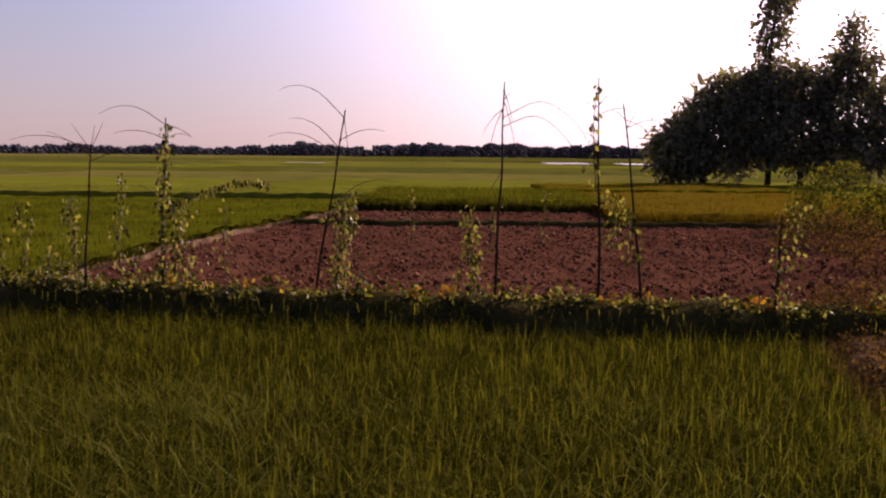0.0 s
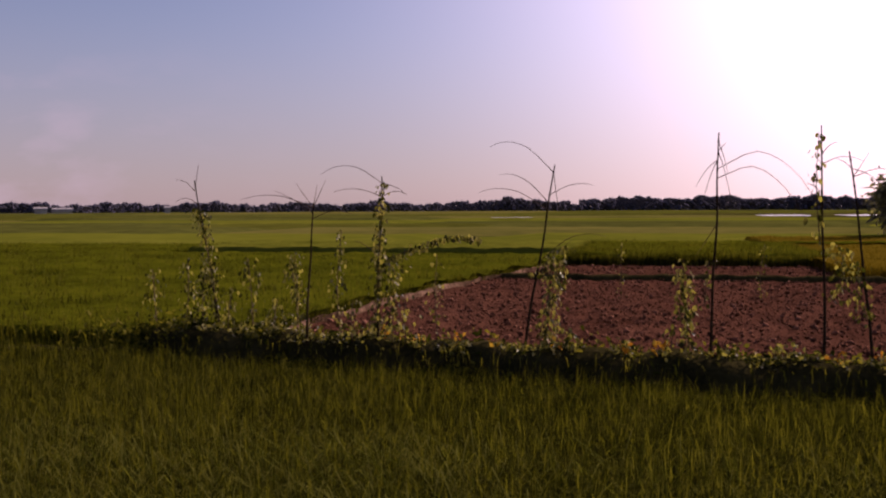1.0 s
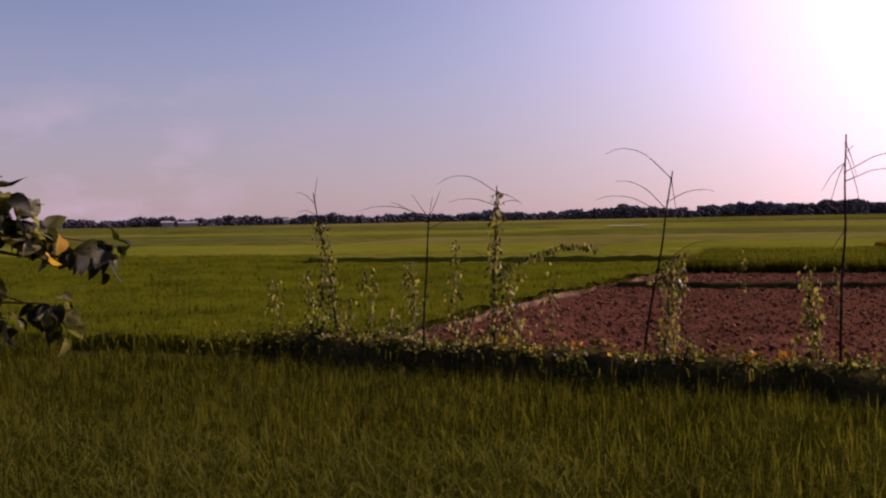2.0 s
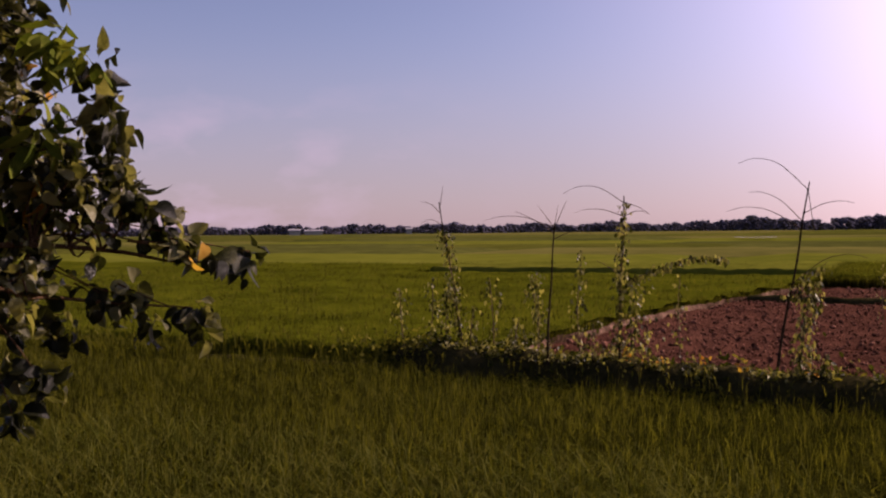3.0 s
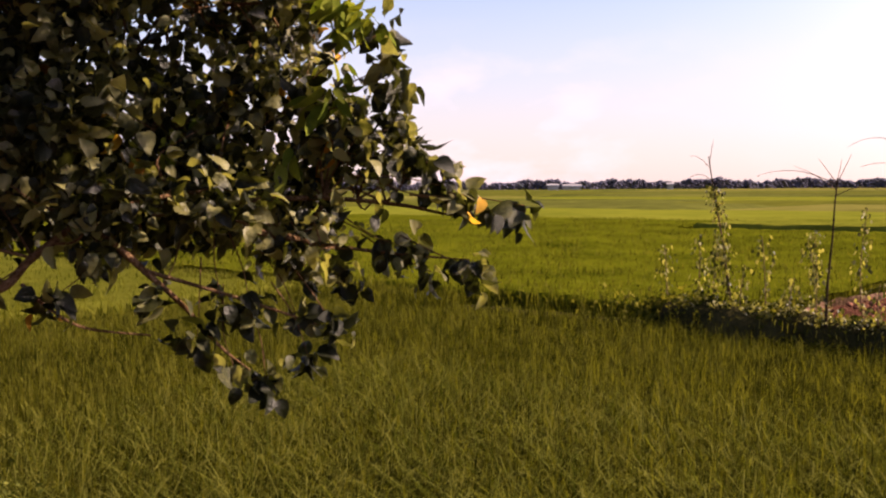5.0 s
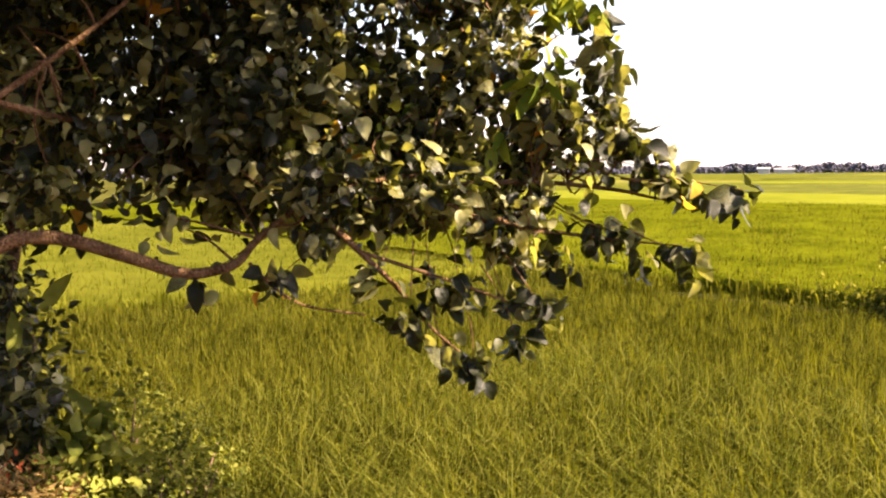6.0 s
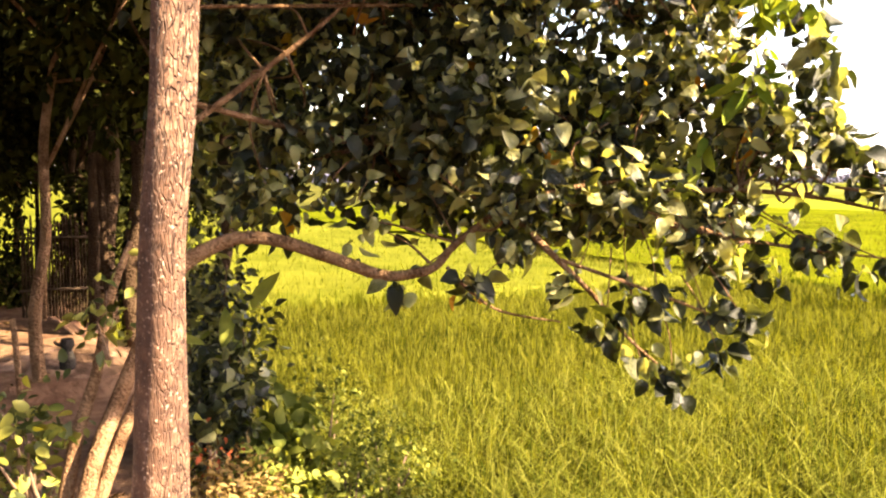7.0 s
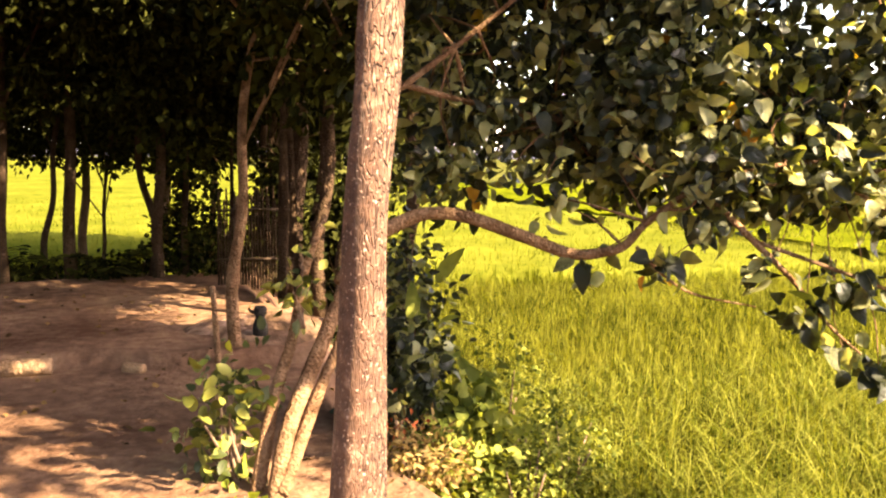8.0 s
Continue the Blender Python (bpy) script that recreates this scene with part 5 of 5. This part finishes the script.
tagged(new("crest_weeds", scattered("crest_weeds", SHORT_LEAF, at, random_ways(len(k), 0.5), random_ways(len(k)) + [0, 0, 0.5], rng.uniform(0.03, 0.075, len(k)), M_BEAN)),
       "upright sunlit weeds along the bund's crest", "weeds", kind="stuff")
# yellow-orange leaves put the sunlight on the crest's tips into colour
tips = rng.uniform(-4.5, 5.5, 16)
k = np.repeat(np.arange(16), 7)
at = np.column_stack([tips[k] + rng.normal(0, 0.05, len(k)), bund_y(tips[k]) - 0.1 + rng.normal(0, 0.06, len(k)), 0.0 + rng.uniform(-0.06, 0.09, len(k))])
tagged(new("yellow_weeds", scattered("yellow_weeds", SHORT_LEAF, at, random_ways(len(k), -0.5), random_ways(len(k)) + [0, 0, 0.5], rng.uniform(0.05, 0.10, len(k)), M_DRY_LIT_LEAF)),
       "weed tips on the bund's crest, sunlight put in as yellow-orange", "weeds", kind="stuff")
n = 12000
x = rng.uniform(-20, 9.0, n)
y = bund_y(x) + rng.normal(0.05, 0.22, n)
tagged(new("bund_grass", blades("bund_grass", x, y, np.full(n, -0.5) + 0.3 * (x > -7), rng.uniform(0.08, 0.24, n), np.full(n, 0.008), rng.uniform(0.1, 0.7, n), M_WEED)),
       "rough grass on the sides of the bund", "grass", kind="stuff")


n = 24000
x = rng.uniform(-6.8, 9.0, n)
out = rng.uniform(0.05, 0.62, n)
y = bund_y(x) - out
z = -0.10 - 0.75 * out + rng.uniform(0.0, 0.10, n)
tagged(new("bank_weeds", scattered("bank_weeds", SHORT_LEAF, np.column_stack([x, y, z]), random_ways(n, 0.3), random_ways(n) + [0, -0.5, 1], rng.uniform(0.03, 0.085, n), M_WEED)),
       "dark shaded weeds on the front of the bund", "weeds", kind="stuff")


# ---- brush on the east side ----
def brush(x, y, z, rx, ry, rz, clusters, label, mat=M_BUSH, leaf=0.09, per=9, shape=SHORT_LEAF, reach=0.09, thick=0.014):
    root = thing("bush", (x, y, z), label, "bush", "bushes")
    base = np.array((x, y, z))
    cent = crown_points([(0, 0, rz * 0.9, rx, ry, rz)], clusters)
    cent = cent[cent[:, 2] > 0.02]
    arms = [limb([(rng.normal(0, 3 * thick), rng.normal(0, 3 * thick), -0.08), c * [0.5, 0.5, 0.55], c], thick, thick * 0.3, 5, 8) for c in cent[:12]]
    child("stem", tubes_mesh("stem", arms, M_TWIG), root)
    at, way, up, size = leafy_clusters(cent, per, reach, leaf, 0.3)
    child("foliage", scattered("foliage", shape, at, way, up, size, mat), root)
    return root


brush(4.6, 10.6, -0.15, 0.7, 0.4, 0.18, 110, "dry brown brush at the end of the bund", M_DRYBRUSH, 0.05)
brush(4.1, 9.4, -0.4, 0.40, 0.6, 0.13, 110, "dry low brush on the earth bank", M_DRYBRUSH, 0.05)
brush(3.8, 8.2, -0.4, 0.40, 0.6, 0.13, 110, "dry low brush on the earth bank", M_DRYBRUSH, 0.05)
brush(5.4, 12.4, -0.4, 0.9, 0.7, 0.26, 130, "dry brown brush at the end of the bund", M_DRYBRUSH, 0.05)
brush(7.6, 16.5, -0.4, 1.3, 1.0, 0.42, 190, "rough dry brush beside the ploughed plot", M_DRYBRUSH, 0.07)
brush(9.9, 25.0, -0.45, 1.2, 1.0, 1.0, 420, "rounded yellow-green bush beside the ploughed plot", M_WEED, 0.09, shape=LEAF_SLIM)
brush(7.9, 20.5, -0.45, 1.3, 0.9, 0.50, 230, "low dry brush beside the ploughed plot", M_DRYBRUSH, 0.07)
brush(12.0, 25.0, -0.45, 1.5, 1.0, 0.8, 120, "low yellowish bush beside the ploughed plot", M_WEED, 0.14)

n = 7000
y = rng.uniform(5.5, 10.6, n)
x = east_x(y) + rng.normal(0.32, 0.2, n)
tagged(new("bank_grass", blades("bank_grass", x, y, np.full(n, -0.42), rng.uniform(0.12, 0.34, n), np.full(n, 0.008), rng.uniform(0.3, 1.1, n), M_DRYBRUSH)),
       "dry brown grass over the earth bank", "grass", kind="stuff")

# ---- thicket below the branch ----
# the sunlit leaf copy lightens this first shrub
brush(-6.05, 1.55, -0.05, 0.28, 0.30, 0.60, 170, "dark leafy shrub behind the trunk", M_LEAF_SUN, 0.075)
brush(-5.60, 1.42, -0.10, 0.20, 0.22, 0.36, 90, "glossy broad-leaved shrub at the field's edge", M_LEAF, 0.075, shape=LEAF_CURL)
brush(-5.50, 1.80, -0.35, 0.26, 0.24, 0.34, 56, "broad-leaved herb in the sun at the field's edge", M_HERB, 0.09, shape=LEAF_CURL)
brush(-5.30, 1.58, -0.30, 0.28, 0.32, 0.20, 190, "sunlit yellow-green weeds at the field's edge", M_HERB, 0.038, shape=LEAF_CURL)
brush(-4.98, 1.36, -0.12, 0.24, 0.22, 0.14, 130, "dry straw-coloured weeds at the field's edge", M_STRAW, 0.042, shape=LEAF_SLIM, thick=0.007)
brush(-5.25, 2.10, -0.55, 0.35, 0.35, 0.33, 150, "sunlit fine-leaved weeds among the rice", M_HERB, 0.04)
brush(-5.55, 2.45, -0.55, 0.35, 0.30, 0.36, 130, "sunlit fine-leaved weeds among the rice", M_HERB, 0.04)
brush(-4.95, 1.95, -0.55, 0.30, 0.30, 0.26, 110, "sunlit fine-leaved weeds among the rice", M_HERB, 0.04)
brush(-6.2, 2.30, -0.5, 0.4, 0.30, 0.5, 90, "sunlit fine-leaved weeds among the rice", M_HERB, 0.045)
brush(-5.16, 1.33, 0.08, 0.08, 0.08, 0.08, 4, "small plant with red leaves", M_LEAF_RED, 0.045)
brush(-5.0, 0.47, 0.0, 0.22, 0.24, 0.30, 34, "young dark-green shrub at the foot of the stems", M_BUSH, 0.075, 8, LEAF)
brush(-4.52, 0.46, -0.02, 0.05, 0.05, 0.10, 3, "bright young seedling with large pale leaves", M_LEAF_YOUNG, 0.10, 3)
brush(-4.98, 0.80, 0.80, 0.07, 0.07, 0.13, 9, "fresh green shoot on the stems", M_BUSH, 0.075, 6, thick=0.004)


def frond(root, start, way, length, leaflets, size, mat):
    s = np.array(start, float)
    e = s + np.array(way, float) * length
    line = smooth_line([s, s + (e - s) * 0.5 + [0, 0, 0.18 * length], e], 16)
    rib = child("frond", tubes_mesh("frond", [tube(line, 0.007, 0.002, 5)], mat), root)
    idx = np.linspace(3, 15, leaflets).astype(int)
    at = np.repeat(line[idx], 2, axis=0)
    side = np.cross(np.array(way, float), [0, 0, 1.0])
    side = side / np.linalg.norm(side)
    sign = np.tile([1, -1], leaflets)[:, None]
    ways = side * sign + np.array(way, float) * 0.6 + rng.normal(0, 0.12, (len(at), 3)) - [0, 0, 0.25]
    child("leaf", scattered("leaf", LEAF_SLIM, at, ways, np.tile([0, 0, 1.0], (len(at), 1)) + rng.normal(0, 0.2, (len(at), 3)), size * rng.uniform(0.8, 1.1, len(at)), mat), rib)


def palm_plant(x, y, z, fronds, length, size, label, mat=M_BUSH):
    root = thing("fern_palm", (x, y, z), label, "plant", "fronded plants")
    for k in range(fronds):
        t = 2 * math.pi * k / fronds + rng.uniform(-0.3, 0.3)
        frond(root, (0, 0, 0.0), (0.8 * math.cos(t), 0.8 * math.sin(t), rng.uniform(0.45, 0.9)), length * rng.uniform(0.8, 1.1), 9, size, mat)


brush(-5.78, 1.62, 0.30, 0.13, 0.13, 0.30, 7, "plant with long drooping slim leaves", M_HERB, 0.22, 3, LEAF_SLIM)
palm_plant(-12.5, -1.22, -0.02, 6, 0.55, 0.19, "fern-like fronds at the yard's rim", M_SHADED_LEAF)
palm_plant(-12.3, -0.28, 0.0, 8, 0.55, 0.19, "fern-like fronds at the yard's rim", M_SHADED_LEAF)
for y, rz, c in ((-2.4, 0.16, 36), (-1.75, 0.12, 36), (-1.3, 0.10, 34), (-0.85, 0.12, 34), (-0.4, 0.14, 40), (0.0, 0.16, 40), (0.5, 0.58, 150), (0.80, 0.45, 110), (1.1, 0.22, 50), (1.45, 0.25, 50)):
    brush(-12.6 + rng.uniform(-0.2, 0.2), y, 0.0, 0.28, 0.30, rz, c, "low dark hedge plants at the yard's rim", M_SHADED_LEAF, 0.085)
brush(-12.5, 1.85, -0.1, 0.45, 0.55, 0.95, 240, "dense dark shrub behind the bamboo screen", M_SHADED_LEAF, 0.14)
brush(-9.9, 2.05, -0.3, 0.5, 0.32, 0.85, 190, "dense dark shrub beside the brown posts", M_SHADED_LEAF, 0.13)


# ---- bamboo screen, stake, pot, mound and logs ----
def bamboo_screen():
    root = thing("bamboo_screen", (-11.4, 1.25, 0.08), "dark upright bamboo-slat screen at the yard's end", "fence")
    for k in range(24):
        y = -0.38 + k * 0.033
        h = rng.uniform(0.95, 1.15)
        x = rng.normal(0, 0.008)
        # dark bark colour carries the shade on the slats
        child("slat", tubes_mesh("slat", [tube([(x, y, -0.05), (x + rng.normal(0, 0.01), y, h * 0.5), (x, y + rng.normal(0, 0.01), h)], 0.014, 0.012, 7)], M_DARKBARK), root)
    for z in (0.3, 0.85):
        child("rail", tubes_mesh("rail", [tube([(0.03, -0.42, z), (0.03, 0, z + 0.01), (0.03, 0.42, z)], 0.016, 0.016, 7)], M_BAMBOO), root)


bamboo_screen()


def post(x, y, z, h, r, lean, label, name="wooden_post", mat=M_BRANCH):
    ob = new(name, tubes_mesh(name, [tube(smooth_line([(0, 0, -0.1), (0, lean * 0.5, h * 0.5), (lean * 0.2, lean, h)], 10), r, r * 0.85, 9, 0.05)], mat))
    ob.location = (x, y, z)
    return tagged(ob, label, "post", "posts in the yard")


post(-7.55, 0.59, 0.0, 0.60, 0.024, -0.04, "short dark stake stuck in the yard")
# the next two posts have their shade put in as dark bark
post(-10.9, 1.50, 0.1, 2.6, 0.055, 0.05, "reddish-brown post beside the bamboo screen", mat=M_DARKBARK)
post(-10.6, 1.62, 0.1, 2.4, 0.038, -0.1, "thin brown post beside the bamboo screen", mat=M_DARKBARK)
post(-11.2, 1.05, 0.1, 1.0, 0.03, 0.02, "thin stake before the bamboo screen")


def mound():
    n, m = 26, 8
    v = [(0, 0, 0.11)]
    for i in range(1, m + 1):
        for j in range(n):
            t = 2 * math.pi * j / n
            r = i / m * (1 + 0.12 * math.sin(3 * t + 1) + 0.07 * math.sin(7 * t))
            v.append((0.75 * r * math.cos(t), 0.62 * r * math.sin(t), 0.12 * max(0.0, 1 - (i / m) ** 2) + 0.012 * math.sin(9 * t + 4 * i) - 0.02 * (i == m)))
    f = [(0, 1 + j, 1 + (j + 1) % n) for j in range(n)]
    for i in range(m - 1):
        for j in range(n):
            a, b = 1 + i * n + j, 1 + i * n + (j + 1) % n
            f += [(a, a + n, b + n), (a, b + n, b)]
    ob = new("earth_mound", np_mesh("earth_mound", v, f, M_PALE))
    ob.location = (-8.55, 1.02, 0.085)
    return tagged(ob, "low sunlit heap of pale earth in the yard", "earth heap")


mound()


def turned(name, profile, sides, mat):
    """A thing turned on a wheel: radius and height pairs."""
    ang = np.arange(sides) / sides * 2 * np.pi
    v = np.vstack([np.column_stack([r * np.cos(ang), r * np.sin(ang), np.full(sides, z)]) for r, z in profile])
    i, j = np.meshgrid(np.arange(len(profile) - 1), np.arange(sides), indexing="ij")
    k = (j + 1) % sides
    f = np.stack([i * sides + j, i * sides + k, (i + 1) * sides + k, (i + 1) * sides + j], -1).reshape(-1, 4)
    return np_mesh(name, v, f, mat)


jug = thing("jug", (-8.04, 0.945, 0.115), "small soot-black clay jug on the earth heap", "jug")
child("body", turned("body", [(0.001, 0), (0.052, 0.0), (0.060, 0.03), (0.058, 0.10), (0.040, 0.15), (0.036, 0.165), (0.050, 0.19), (0.052, 0.225), (0.040, 0.25), (0.030, 0.25), (0.030, 0.20), (0.001, 0.19)], 20, M_SOOT), jug)
child("spout", tubes_mesh("spout", [tube(smooth_line([(0, -0.045, 0.20), (0, -0.075, 0.215), (0, -0.09, 0.235)], 8), 0.014, 0.010, 7)], M_SOOT), jug)


def log(x, y, z, length, r, turn, label):
    """A sawn piece of wood with a rough side and flat ends."""
    line = np.linspace((-length / 2, 0, 0), (length / 2, 0, 0), 7)
    ob = new("log", tubes_mesh("log", [tube(line, r, r * 0.92, 12, 0.05)], M_LOG))
    ob.location, ob.rotation_euler = (x, y, z + r * 0.9), (0.3, 0, turn)
    return tagged(ob, label, "log", "cut logs at the ledge")


log(-7.62, -0.72, 0.0, 0.34, 0.065, 1.5, "short sawn log lying at the ledge in the sun")
log(-7.66, -0.98, 0.0, 0.22, 0.06, 1.2, "short sawn log lying at the ledge")
log(-7.5, 0.0, 0.0, 0.16, 0.04, 0.9, "small billet of wood beside the ledge")

# fallen leaves and crumbs on the yard
n = 160
x, y = rng.uniform(-12.2, -4.3, n), rng.uniform(-3, 1.6, n)
litter = new("leaf_litter", scattered("leaf_litter", LEAF_CURL, np.column_stack([x, y, yard_height(x, y) + 0.012]), random_ways(n) * [1, 1, 0.1], random_ways(n, 0, 0.25) + [0, 0, 1], rng.uniform(0.03, 0.07, n), M_DRYBRUSH))
tagged(litter, "scattered dry fallen leaves on the yard", "leaf litter", kind="stuff")


# rice grown over the low bund in the west
n = 12000
x = rng.uniform(-24, -10.2, n)
y = bund_y(x) - 0.12 + rng.normal(0, 0.3, n)
tagged(new("bund_rice", blades("bund_rice", x, y, np.full(n, -0.5), rng.uniform(0.28, 0.5, n), rng.uniform(0.008, 0.016, n), rng.uniform(0.1, 0.7, n), M_RICE)),
       "rice leaning over the low bund", "rice", kind="stuff")


# ---- far houses at the edge of the woods ----
def far_house(az, dist, w, d, h, label):
    a = radians(az)
    root = thing("house", (-dist * math.sin(a), dist * math.cos(a), -0.6), label, "house", "far houses")
    root.rotation_euler = (0, 0, a)
    bm = bmesh.new()
    bmesh.ops.create_cube(bm, size=1.0, matrix=Matrix.Translation((0, 0, h / 2)) @ Matrix.Diagonal((w, d, h, 1)))
    bmesh.ops.bevel(bm, geom=bm.edges[:], offset=0.05, segments=1, affect="EDGES")
    me = bpy.data.meshes.new("wall")
    bm.to_mesh(me)
    bm.free()
    me.materials.append(M_WHITEWALL)
    child("wall", me, root)
    e = 0.5
    v = [(-w / 2 - e, -d / 2 - e, h), (w / 2 + e, -d / 2 - e, h), (w / 2 + e, d / 2 + e, h), (-w / 2 - e, d / 2 + e, h), (-w / 2 - e, 0, h + 1.6), (w / 2 + e, 0, h + 1.6)]
    child("roof", np_mesh("roof", v, [(0, 1, 5, 4), (2, 3, 4, 5), (1, 2, 5, 5), (3, 0, 4, 4), (0, 3, 2, 1)][:2] + [(0, 3, 2, 1)], M_TIN, False), root)


far_house(34.2, 560, 6, 5, 2.2, "far whitewashed house with a tin roof")
far_house(33.1, 575, 10, 5, 1.8, "far low whitewashed house with a tin roof")
far_house(27.6, 560, 3, 3, 2.4, "far small whitewashed house with a tin roof")
